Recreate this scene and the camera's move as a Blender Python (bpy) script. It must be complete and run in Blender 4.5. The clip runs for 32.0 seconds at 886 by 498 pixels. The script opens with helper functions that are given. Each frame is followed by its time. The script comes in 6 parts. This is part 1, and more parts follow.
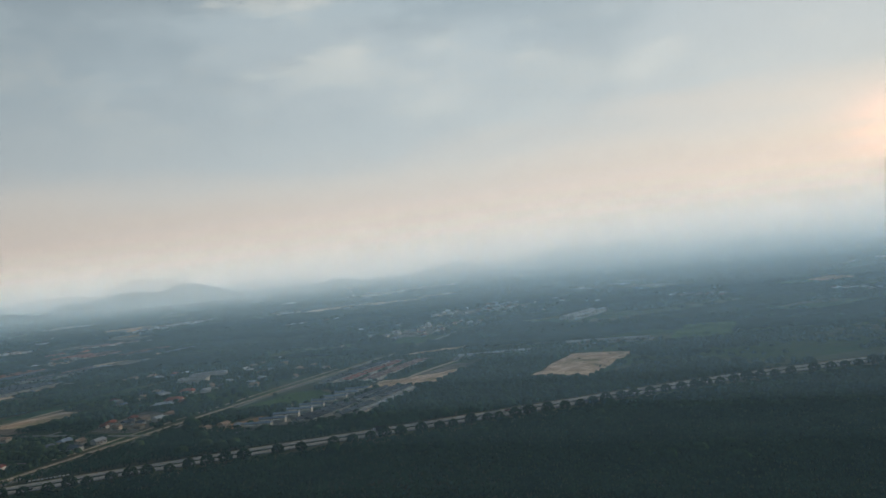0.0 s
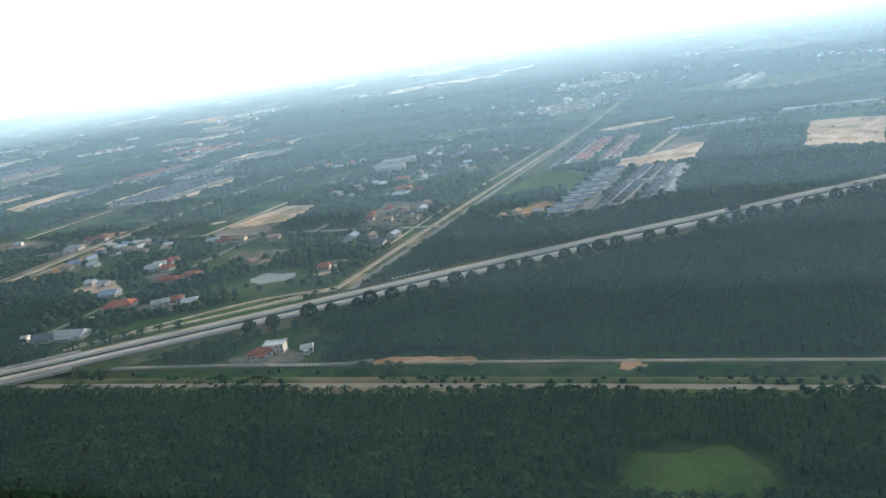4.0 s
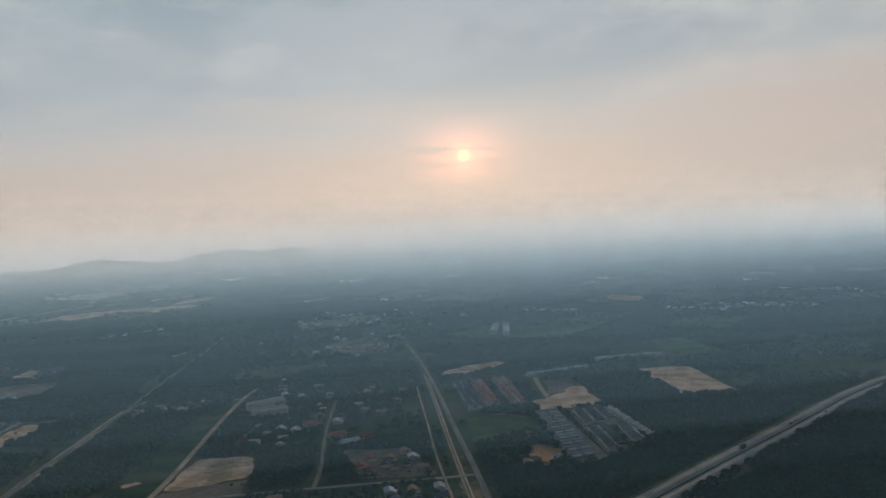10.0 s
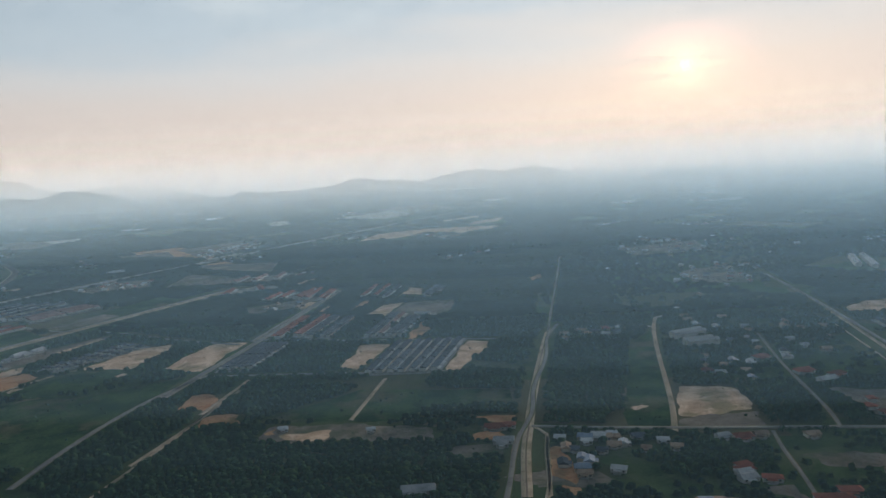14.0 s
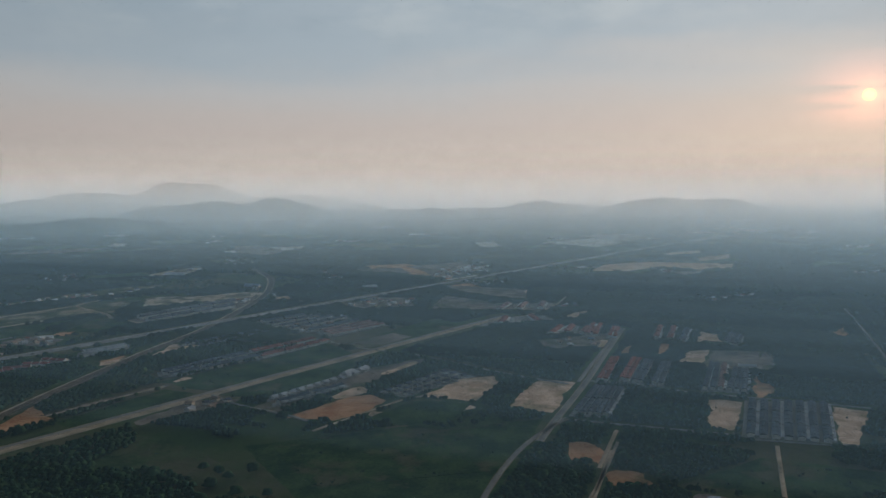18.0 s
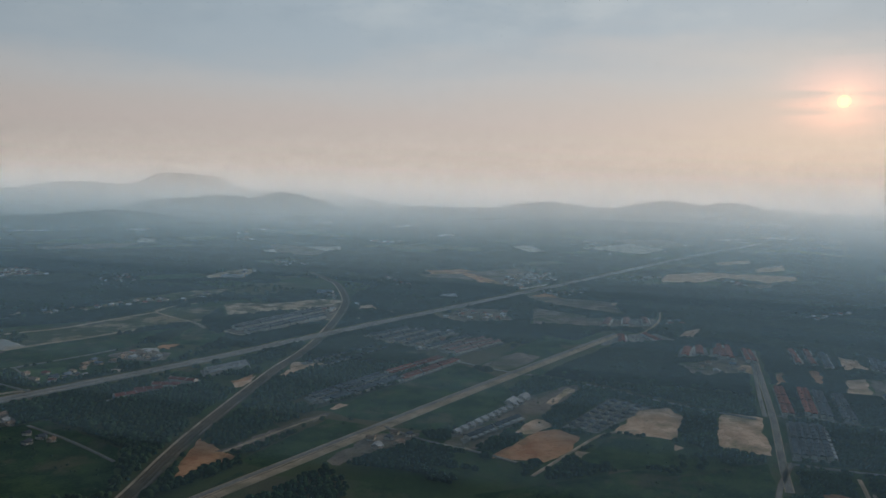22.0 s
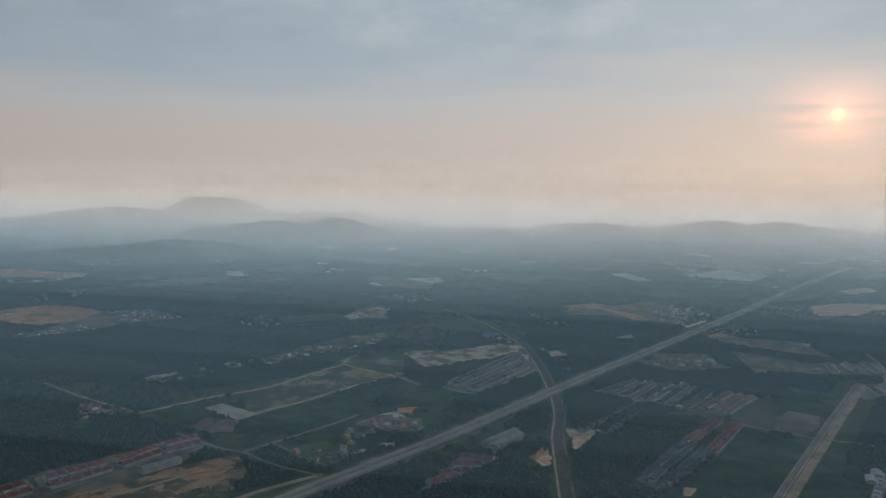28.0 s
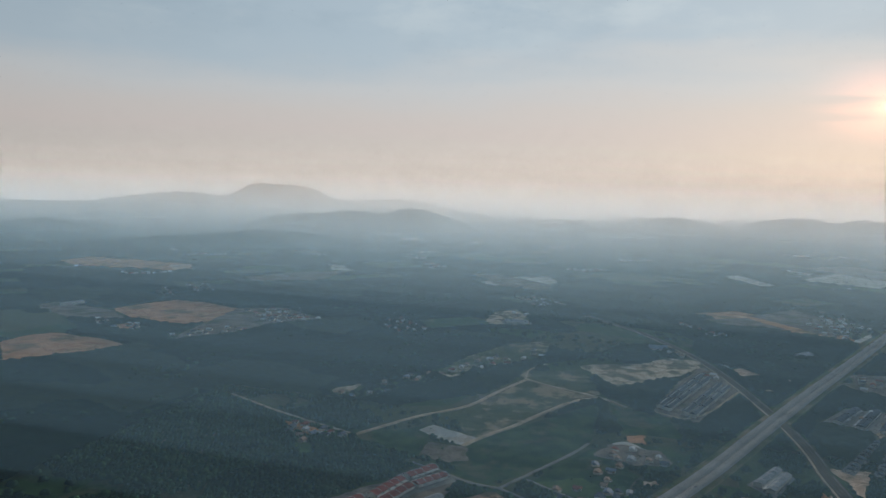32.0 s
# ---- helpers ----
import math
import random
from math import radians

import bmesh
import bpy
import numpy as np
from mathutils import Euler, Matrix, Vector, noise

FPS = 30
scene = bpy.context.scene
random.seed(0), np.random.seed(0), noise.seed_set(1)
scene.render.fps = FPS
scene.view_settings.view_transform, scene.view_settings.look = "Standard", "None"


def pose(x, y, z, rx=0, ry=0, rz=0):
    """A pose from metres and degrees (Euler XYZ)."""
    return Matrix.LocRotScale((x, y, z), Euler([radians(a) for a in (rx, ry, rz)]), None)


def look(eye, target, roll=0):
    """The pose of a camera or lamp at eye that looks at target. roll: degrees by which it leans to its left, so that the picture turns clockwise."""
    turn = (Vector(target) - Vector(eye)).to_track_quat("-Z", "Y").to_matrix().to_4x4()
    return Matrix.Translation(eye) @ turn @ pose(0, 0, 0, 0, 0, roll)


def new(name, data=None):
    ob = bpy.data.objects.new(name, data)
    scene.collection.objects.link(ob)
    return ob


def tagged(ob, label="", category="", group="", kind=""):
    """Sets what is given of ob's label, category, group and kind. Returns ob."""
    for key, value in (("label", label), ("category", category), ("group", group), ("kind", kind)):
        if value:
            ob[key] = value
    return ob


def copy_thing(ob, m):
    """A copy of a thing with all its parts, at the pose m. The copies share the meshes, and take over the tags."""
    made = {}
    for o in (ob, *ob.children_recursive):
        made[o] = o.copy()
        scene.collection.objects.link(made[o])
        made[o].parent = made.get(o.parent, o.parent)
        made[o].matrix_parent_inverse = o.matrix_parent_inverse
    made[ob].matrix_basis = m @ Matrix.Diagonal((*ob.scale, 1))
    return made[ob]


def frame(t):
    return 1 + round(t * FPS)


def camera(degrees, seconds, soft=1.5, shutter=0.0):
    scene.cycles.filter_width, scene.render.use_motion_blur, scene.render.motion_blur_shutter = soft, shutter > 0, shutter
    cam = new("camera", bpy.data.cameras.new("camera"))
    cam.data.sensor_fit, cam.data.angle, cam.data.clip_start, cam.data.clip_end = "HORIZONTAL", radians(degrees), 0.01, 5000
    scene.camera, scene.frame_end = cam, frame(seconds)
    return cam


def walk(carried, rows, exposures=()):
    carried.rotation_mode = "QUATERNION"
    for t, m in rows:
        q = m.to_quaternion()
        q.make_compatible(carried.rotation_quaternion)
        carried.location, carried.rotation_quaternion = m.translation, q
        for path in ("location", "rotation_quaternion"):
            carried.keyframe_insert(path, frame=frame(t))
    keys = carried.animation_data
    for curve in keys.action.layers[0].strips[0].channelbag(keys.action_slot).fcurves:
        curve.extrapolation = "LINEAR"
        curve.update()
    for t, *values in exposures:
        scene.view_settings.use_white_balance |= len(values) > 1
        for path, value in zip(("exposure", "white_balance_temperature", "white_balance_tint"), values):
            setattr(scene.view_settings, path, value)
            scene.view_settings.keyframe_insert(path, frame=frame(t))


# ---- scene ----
cam = camera(60.1, 32.0)
PATH = [
    (0, (0.0, 0.0, 70.994), (0.0, 2.0, 71.019), -5.9),
    (0.5, (-16.869, 3.322, 72.74), (-16.871, 5.321, 72.713), -5.2),
    (1, (-33.739, 6.638, 74.485), (-33.861, 8.627, 74.324), -3.3),
    (1.5, (-50.614, 9.945, 76.228), (-50.703, 11.924, 75.95), -3.6),
    (2, (-67.486, 13.267, 77.97), (-67.573, 15.223, 77.565), -5.3),
    (2.5, (-84.346, 16.645, 79.718), (-84.367, 18.609, 79.34), -8.8),
    (3, (-101.17, 20.143, 81.479), (-101.299, 22.095, 81.067), -9.3),
    (3.5, (-117.934, 23.813, 83.266), (-117.987, 25.741, 82.734), -8.8),
    (4, (-134.636, 27.675, 85.089), (-134.733, 29.599, 84.554), -8.9),
    (4.5, (-151.31, 31.701, 86.951), (-151.436, 33.635, 86.459), -8.4),
    (6.5, (-217.559, 49.282, 94.862), (-217.571, 51.253, 94.527), -8.3),
    (7, (-233.884, 54.03, 96.961), (-233.866, 56.008, 96.668), -6.0),
    (7.5, (-250.092, 58.911, 99.103), (-250.032, 60.883, 98.776), -5.9),
    (8, (-266.214, 63.904, 101.278), (-266.093, 65.879, 100.988), -5.5),
    (8.5, (-282.284, 68.983, 103.467), (-282.119, 70.961, 103.222), -5.5),
    (9, (-298.356, 74.123, 105.655), (-297.922, 76.066, 105.468), -5.6),
    (9.5, (-314.492, 79.311, 107.83), (-313.706, 81.148, 107.765), -3.8),
    (10, (-330.702, 84.548, 109.991), (-329.694, 86.275, 109.942), -2.5),
    (10.5, (-346.977, 89.843, 112.134), (-345.92, 91.541, 112.17), -2.3),
    (11, (-363.296, 95.202, 114.262), (-362.284, 96.925, 114.345), -2.1),
    (11.5, (-379.642, 100.626, 116.376), (-378.644, 102.357, 116.449), -2.6),
    (12, (-395.994, 106.118, 118.475), (-395.112, 107.913, 118.485), -3.0),
    (12.5, (-412.335, 111.679, 120.556), (-411.533, 113.506, 120.417), -2.0),
    (13, (-428.65, 117.307, 122.618), (-427.991, 119.185, 122.423), -2.3),
    (13.5, (-444.937, 122.992, 124.654), (-444.361, 124.89, 124.391), -1.2),
    (14, (-461.199, 128.727, 126.655), (-460.712, 130.652, 126.418), -3.1),
    (14.5, (-477.439, 134.506, 128.616), (-477.047, 136.461, 128.463), -3.3),
    (15, (-493.667, 140.314, 130.535), (-493.442, 142.297, 130.401), -1.7),
    (15.5, (-509.89, 146.135, 132.414), (-509.649, 148.116, 132.281), -2.8),
    (17.5, (-574.898, 169.505, 139.526), (-574.755, 171.494, 139.374), -0.9),
    (18, (-591.216, 175.396, 141.205), (-591.101, 177.384, 141.028), -0.1),
    (18.5, (-607.575, 181.323, 142.845), (-607.456, 183.316, 142.739), -2.9),
    (19, (-623.979, 187.3, 144.449), (-623.755, 189.286, 144.385), -0.2),
    (19.5, (-640.417, 193.344, 146.021), (-640.226, 195.33, 145.875), 0.2),
    (20, (-656.888, 199.466, 147.563), (-656.714, 201.45, 147.391), 0.1),
    (20.5, (-673.39, 205.665, 149.077), (-673.212, 207.656, 149.02), -0.0),
    (21, (-689.931, 211.941, 150.565), (-689.715, 213.924, 150.428), 1.8),
    (21.5, (-706.53, 218.292, 152.032), (-706.346, 220.277, 151.877), 1.3),
    (22, (-723.2, 224.714, 153.477), (-723.026, 226.698, 153.287), 1.4),
    (22.5, (-739.95, 231.203, 154.903), (-739.787, 233.186, 154.697), 1.7),
    (23, (-756.78, 237.751, 156.311), (-756.58, 239.729, 156.089), 2.3),
    (23.5, (-773.683, 244.343, 157.706), (-773.512, 246.324, 157.493), 2.1),
    (24, (-790.649, 250.967, 159.094), (-790.474, 252.948, 158.885), 2.4),
    (24.5, (-807.676, 257.613, 160.481), (-807.494, 259.594, 160.272), 2.5),
    (25, (-824.774, 264.276, 161.876), (-824.58, 266.262, 161.738), 2.0),
    (25.5, (-841.949, 270.956, 163.287), (-841.72, 272.938, 163.152), 2.0),
    (27.5, (-911.295, 298.01, 169.164), (-911.091, 299.995, 169.035), 0.8),
    (28, (-928.767, 304.873, 170.704), (-928.588, 306.859, 170.559), 0.7),
    (28.5, (-946.284, 311.782, 172.277), (-946.121, 313.77, 172.128), 0.4),
    (29, (-963.846, 318.739, 173.881), (-963.776, 320.709, 173.543), 1.4),
    (29.5, (-981.452, 325.742, 175.513), (-981.328, 327.717, 175.227), -0.9),
    (30, (-999.105, 332.782, 177.167), (-998.941, 334.731, 176.751), -0.9),
    (30.5, (-1016.806, 339.846, 178.837), (-1016.587, 341.8, 178.471), -1.4),
    (31, (-1034.547, 346.921, 180.515), (-1034.325, 348.886, 180.217), -1.6),
    (31.5, (-1052.315, 354.0, 182.196), (-1052.085, 355.971, 181.946), -0.6),
    (32, (-1070.094, 361.08, 183.88), (-1070.01, 363.071, 183.7), 1.7),
]
EXPOSURES = [(0.0, 0.4, 7100, 10), (1.0, 0.05, 7000, 10), (2.0, 0.75, 6900, 10), (3.0, 1.45, 6850, 11), (4.0, 2.15, 6950, 11), (4.5, 2.15, 6950, 11), (6.5, 1.25, 7100, 12), (7.0, 1.15, 7150, 12), (8.0, 0.9, 7100, 12), (9.0, 0.5, 6950, 12), (10.0, 0.15, 6900, 12), (10.5, -0.2, 6850, 11), (12.0, -0.4, 6850, 11), (13.0, 0.0, 6800, 11), (14.0, 0.58, 6600, 10), (15.0, 0.2, 6550, 10), (18.0, 0.07, 6550, 10), (19.0, 0.05, 6550, 10), (21.0, 0.05, 6550, 10), (24.0, 0.18, 6500, 10), (28.0, 0.08, 6500, 10), (29.0, 0.25, 6450, 10), (30.0, 0.6, 6400, 10), (31.0, 0.76, 6400, 9), (32.0, 0.32, 6350, 8)]
walk(cam, [(t, look(eye, target, roll)) for t, eye, target, roll in PATH], EXPOSURES)

# ---- world, sun ----
U = 0.5                                            # metres to one unit of the plan
SUN_AZ, SUN_EL = radians(32.1), radians(5.5)      # azimuth from +y towards +x
SUN_DIR = Vector((math.sin(SUN_AZ) * math.cos(SUN_EL), math.cos(SUN_AZ) * math.cos(SUN_EL), math.sin(SUN_EL)))
SUN_POWER, SKY_POWER = 5.0, 0.05


class Nodes:
    """Short hand for a node tree."""

    def __init__(self, tree):
        self.tree = tree
        tree.nodes.clear()

    def add(self, kind, **inputs):
        n = self.tree.nodes.new(kind)
        for key, value in inputs.items():
            slot = n.inputs[int(key[1:])] if key[0] == "i" and key[1:].isdigit() else n.inputs[key.replace("_", " ")]
            if hasattr(value, "is_output"):
                self.tree.links.new(value, slot)
            else:
                slot.default_value = value
        return n

    def math(self, op, a, b=0.0, c=0.0, clamp=False):
        n = self.add("ShaderNodeMath", i0=a, i1=b, i2=c)
        n.operation, n.use_clamp = op, clamp
        return n.outputs[0]

    def vmath(self, op, a, b=(0, 0, 0)):
        n = self.add("ShaderNodeVectorMath", i0=a, i1=b)
        n.operation = op
        return n.outputs["Value"] if op == "DOT_PRODUCT" else n.outputs[0]

    def ramp(self, fac, stops, smooth=False):
        n = self.add("ShaderNodeValToRGB", Fac=fac)
        e = n.color_ramp.elements
        while len(e) < len(stops):
            e.new(0.5)
        for k, (at, col) in zip(e, stops):
            k.position, k.color = at, (*col, 1) if len(col) == 3 else col
        n.color_ramp.interpolation = "EASE" if smooth else "LINEAR"
        return n.outputs[0]

    def mix(self, fac, a, b, mode="MIX"):
        n = self.tree.nodes.new("ShaderNodeMix")
        n.data_type, n.blend_type = "RGBA", mode
        for slot, value in ((n.inputs[0], fac), (n.inputs[6], a), (n.inputs[7], b)):
            if hasattr(value, "is_output"):
                self.tree.links.new(value, slot)
            else:
                slot.default_value = (*value, 1) if isinstance(value, tuple) and len(value) == 3 else value
        return n.outputs[2]

    def noise(self, vector, scale, detail=3.0, rough=0.55):
        return self.add("ShaderNodeTexNoise", Vector=vector, Scale=scale, Detail=detail, Roughness=rough).outputs[0]


def build_world():
    world = bpy.data.worlds.new("evening_sky")
    world.use_nodes = True
    scene.world = world
    n = Nodes(world.node_tree)
    way = n.add("ShaderNodeTexCoord").outputs["Generated"]
    x, y, z = n.add("ShaderNodeSeparateXYZ", Vector=way).outputs
    sky = n.add("ShaderNodeTexSky")
    sky.sky_type, sky.sun_disc = "NISHITA", False
    sky.sun_elevation, sky.sun_rotation = SUN_EL, SUN_AZ
    sky.dust_density, sky.air_density = 1.0, 1.0
    # stratus deck: long streaks, seen ever flatter towards the horizon
    flat = n.add("ShaderNodeCombineXYZ", X=x, Y=y, Z=n.math("MULTIPLY", z, 5.0)).outputs[0]
    warp = n.noise(flat, 1.6, 4.0, 0.55)
    fine = n.noise(flat, 5.0, 5.0, 0.6)
    tilt = n.math("MULTIPLY", x, 0.09)
    lift = n.math("ADD", n.math("MULTIPLY", n.math("SUBTRACT", warp, 0.5), 0.24), n.math("MULTIPLY", n.math("SUBTRACT", fine, 0.5), 0.10))
    away = n.math("MULTIPLY", n.math("SUBTRACT", z, 0.03), 4.5, clamp=True)
    high = n.math("SUBTRACT", n.math("ADD", z, n.math("MULTIPLY", lift, away)), n.math("MULTIPLY", tilt, away))
    band = n.ramp(n.math("MULTIPLY_ADD", high, 1.25, 0.25), SKY_STOPS)
    blot = n.add("ShaderNodeCombineXYZ", X=x, Y=y, Z=n.math("MULTIPLY", z, 2.6)).outputs[0]
    puff = n.ramp(n.noise(blot, 4.2, 8.0, 0.62), [(0.46, (0, 0, 0)), (0.66, (1, 1, 1))], True)
    up = n.math("MULTIPLY", n.math("SUBTRACT", z, 0.12), 5.0, clamp=True)
    deck = n.mix(n.math("MULTIPLY", n.math("MULTIPLY", puff, up), 0.65), band, (0.66, 0.70, 0.70))
    dark = n.ramp(n.noise(n.vmath("ADD", blot, (7.0, 3.0, 1.0)), 3.0, 8.0, 0.62), [(0.47, (0, 0, 0)), (0.62, (1, 1, 1))], True)
    deck = n.mix(n.math("MULTIPLY", n.math("MULTIPLY", dark, up), 0.6), deck, (0.27, 0.36, 0.44))
    # the sun through the haze, broken by thin streaks
    near = n.math("MAXIMUM", n.vmath("DOT_PRODUCT", way, tuple(SUN_DIR)), 0.0)
    streak = n.noise(n.add("ShaderNodeCombineXYZ", X=x, Y=y, Z=n.math("MULTIPLY", z, 13.0)).outputs[0], 5.5, 2.0, 0.45)
    flank = n.math("DIVIDE", n.vmath("DOT_PRODUCT", way, (math.cos(SUN_AZ), -math.sin(SUN_AZ), 0.0)), 0.055)
    above = n.math("DIVIDE", n.math("SUBTRACT", z, SUN_DIR.z), 0.038)
    far_off = n.math("ADD", n.math("MULTIPLY", flank, flank), n.math("MULTIPLY", above, above))
    glow = n.math("MULTIPLY", n.math("MULTIPLY", n.math("POWER", 2.718, n.math("MULTIPLY", far_off, -1.0)), n.math("GREATER_THAN", near, 0.5)), n.math("MULTIPLY_ADD", streak, 3.0, -0.8, clamp=True))
    wide = n.math("POWER", near, 22.0)
    disc = n.math("MULTIPLY", n.math("SUBTRACT", near, math.cos(radians(0.42))), 1.0 / (1 - math.cos(radians(0.42))) * 1.8, clamp=True)
    # the evening sky is darker away from the sun
    side = n.math("MULTIPLY_ADD", n.vmath("DOT_PRODUCT", way, (math.sin(SUN_AZ), math.cos(SUN_AZ), 0.0)), 0.42, 0.58)
    deck = n.mix(1.0, deck, n.add("ShaderNodeCombineColor", Red=side, Green=side, Blue=side).outputs[0], "MULTIPLY")
    deck = n.mix(n.math("MULTIPLY", wide, 0.012), deck, (1.0, 0.74, 0.58), "ADD")
    deck = n.mix(n.math("MULTIPLY", glow, 0.5), deck, (1.0, 0.34, 0.18), "ADD")
    deck = n.mix(n.math("MULTIPLY", n.math("POWER", near, 9000.0), 0.35), deck, (1.0, 0.6, 0.25), "ADD")
    deck = n.mix(disc, deck, (2.4, 1.7, 0.75))
    mixed = n.mix(0.93, n.mix(1.0, sky.outputs[0], (SKY_POWER,) * 3, "MULTIPLY"), deck)
    bg = n.add("ShaderNodeBackground", Color=mixed, Strength=0.91)
    out = n.add("ShaderNodeOutputWorld")
    n.tree.links.new(bg.outputs[0], out.inputs[0])
    lamp = bpy.data.lights.new("sun", "SUN")
    lamp.energy, lamp.angle, lamp.color = SUN_POWER, radians(8.0), (1.0, 0.82, 0.67)
    ob = new("sun", lamp)
    ob.matrix_world = look(tuple(SUN_DIR * 3000), (0, 0, 0))


# elevation runs from -0.2 (0) over the horizon (0.25) to 0.6 (1)
SKY_STOPS = [(0.0, (0.20, 0.23, 0.25)), (0.14, (0.38, 0.39, 0.40)), (0.20, (0.49, 0.475, 0.465)), (0.25, (0.53, 0.50, 0.48)), (0.285, (0.56, 0.52, 0.495)), (0.33, (0.585, 0.525, 0.505)),
             (0.365, (0.575, 0.535, 0.52)), (0.41, (0.54, 0.55, 0.565)), (0.47, (0.43, 0.505, 0.57)), (0.66, (0.385, 0.485, 0.57)), (0.8, (0.22, 0.29, 0.35)), (1.0, (0.15, 0.20, 0.25))]
build_world()
scene.cycles.transparent_max_bounces = 40


# ---- materials ----
def surface(name, low, high, scale=0.05, fine=0.8, rough=0.9, bump=0.0, third=None, spec=0.0, island=0.0, metal=0.0, gap=(0.38, 0.62), cut=(0.5, 0.62), parcels=None, vary=0.0):
    """Two tones mixed by noise at two scales (per metre); third: colour of larger stains; island: spread from piece to piece."""
    m = bpy.data.materials.new(name)
    m.use_nodes = True
    n = Nodes(m.node_tree)
    geo = n.add("ShaderNodeNewGeometry")
    at = n.vmath("MULTIPLY", geo.outputs["Position"], (1 / U, 1 / U, 1 / U))
    big, small = n.noise(at, scale, 4.0), n.noise(at, fine, 3.0)
    fac = n.math("ADD", n.math("MULTIPLY", big, 0.65), n.math("MULTIPLY", small, 0.35))
    col = n.ramp(fac, [(gap[0], low), (gap[1], high)])
    if third:
        stain = n.ramp(n.noise(n.vmath("ADD", at, (311.0, 77.0, 5.0)), scale * 0.45, 5.0, 0.65), [(cut[0], (0, 0, 0)), (cut[1], (1, 1, 1))])
        col = n.mix(n.math("MULTIPLY", stain, 0.8), col, third)
    if parcels:
        # blocks of other plantings, square to the roads of the plain
        turned = n.add("ShaderNodeVectorRotate", Vector=n.vmath("ADD", at, n.vmath("MULTIPLY", n.add("ShaderNodeTexNoise", Vector=at, Scale=0.004, Detail=3.0).outputs[1], (90.0, 90.0, 0.0))), Angle=radians(28))
        cell = n.add("ShaderNodeTexVoronoi", Vector=n.vmath("MULTIPLY", turned.outputs[0], (0.0036, 0.0062, 0.0)), Scale=1.0)
        cell.distance = "CHEBYCHEV"
        pick = n.add("ShaderNodeSeparateColor", Color=cell.outputs["Color"]).outputs
        col = n.mix(n.ramp(pick[0], [(0.35, (0, 0, 0)), (0.6, (0.75, 0.75, 0.75)), (1.0, (1, 1, 1))]), col, n.mix(pick[1], parcels[0], parcels[1]))
    if island:
        one = n.math("MULTIPLY_ADD", geo.outputs["Random Per Island"], island, 1 - island / 2)
        col = n.mix(1.0, col, n.add("ShaderNodeCombineColor", Red=one, Green=one, Blue=one).outputs[0], "MULTIPLY")
    if vary:
        one = n.math("MULTIPLY_ADD", n.add("ShaderNodeObjectInfo").outputs["Random"], vary, 1 - vary / 2)
        col = n.mix(1.0, col, n.add("ShaderNodeCombineColor", Red=one, Green=one, Blue=one).outputs[0], "MULTIPLY")
    b = n.add("ShaderNodeBsdfPrincipled", Base_Color=col, Roughness=rough, Metallic=metal)
    b.inputs["Specular IOR Level"].default_value = spec
    if bump:
        b_node = n.add("ShaderNodeBump", Strength=0.6, Distance=bump * U, Height=small)
        n.tree.links.new(b_node.outputs[0], b.inputs["Normal"])
    out = n.add("ShaderNodeOutputMaterial")
    n.tree.links.new(b.outputs[0], out.inputs[0])
    return m


def haze_material(name, step, low, high, top=450.0):
    """Thin haze sheet: scatters light to both sides, thickest near the ground, thinning out upwards; colour darkens
    upwards to offset the sun on the tops, thickness along the flight is set to brighten or darken the ground.
    """
    m = bpy.data.materials.new(name)
    m.use_nodes = True
    n = Nodes(m.node_tree)
    place = n.add("ShaderNodeNewGeometry").outputs["Position"]
    z = n.add("ShaderNodeSeparateXYZ", Vector=place).outputs[2]
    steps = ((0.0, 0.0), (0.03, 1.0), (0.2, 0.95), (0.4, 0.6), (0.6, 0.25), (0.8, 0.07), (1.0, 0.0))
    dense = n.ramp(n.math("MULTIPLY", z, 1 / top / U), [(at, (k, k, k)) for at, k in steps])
    # sideways thickness ramp, added to brighten or darken stretches of the ground
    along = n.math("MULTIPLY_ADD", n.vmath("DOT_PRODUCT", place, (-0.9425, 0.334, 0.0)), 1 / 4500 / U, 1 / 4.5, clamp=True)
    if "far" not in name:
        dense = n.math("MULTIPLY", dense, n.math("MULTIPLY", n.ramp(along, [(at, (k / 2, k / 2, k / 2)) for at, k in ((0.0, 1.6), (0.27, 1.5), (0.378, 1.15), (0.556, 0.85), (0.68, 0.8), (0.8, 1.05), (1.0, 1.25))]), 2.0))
    # colour darkened with height to cancel the stronger sun on the sheet tops
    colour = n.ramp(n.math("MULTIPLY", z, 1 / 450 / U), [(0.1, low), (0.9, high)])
    both = n.add("ShaderNodeMixShader", Fac=0.85)
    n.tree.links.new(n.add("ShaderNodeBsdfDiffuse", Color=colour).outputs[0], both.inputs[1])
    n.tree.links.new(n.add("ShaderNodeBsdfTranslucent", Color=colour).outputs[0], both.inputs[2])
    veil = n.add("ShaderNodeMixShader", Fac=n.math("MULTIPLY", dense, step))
    n.tree.links.new(n.add("ShaderNodeBsdfTransparent").outputs[0], veil.inputs[1])
    n.tree.links.new(both.outputs[0], veil.inputs[2])
    out = n.add("ShaderNodeOutputMaterial")
    n.tree.links.new(veil.outputs[0], out.inputs[0])
    return m


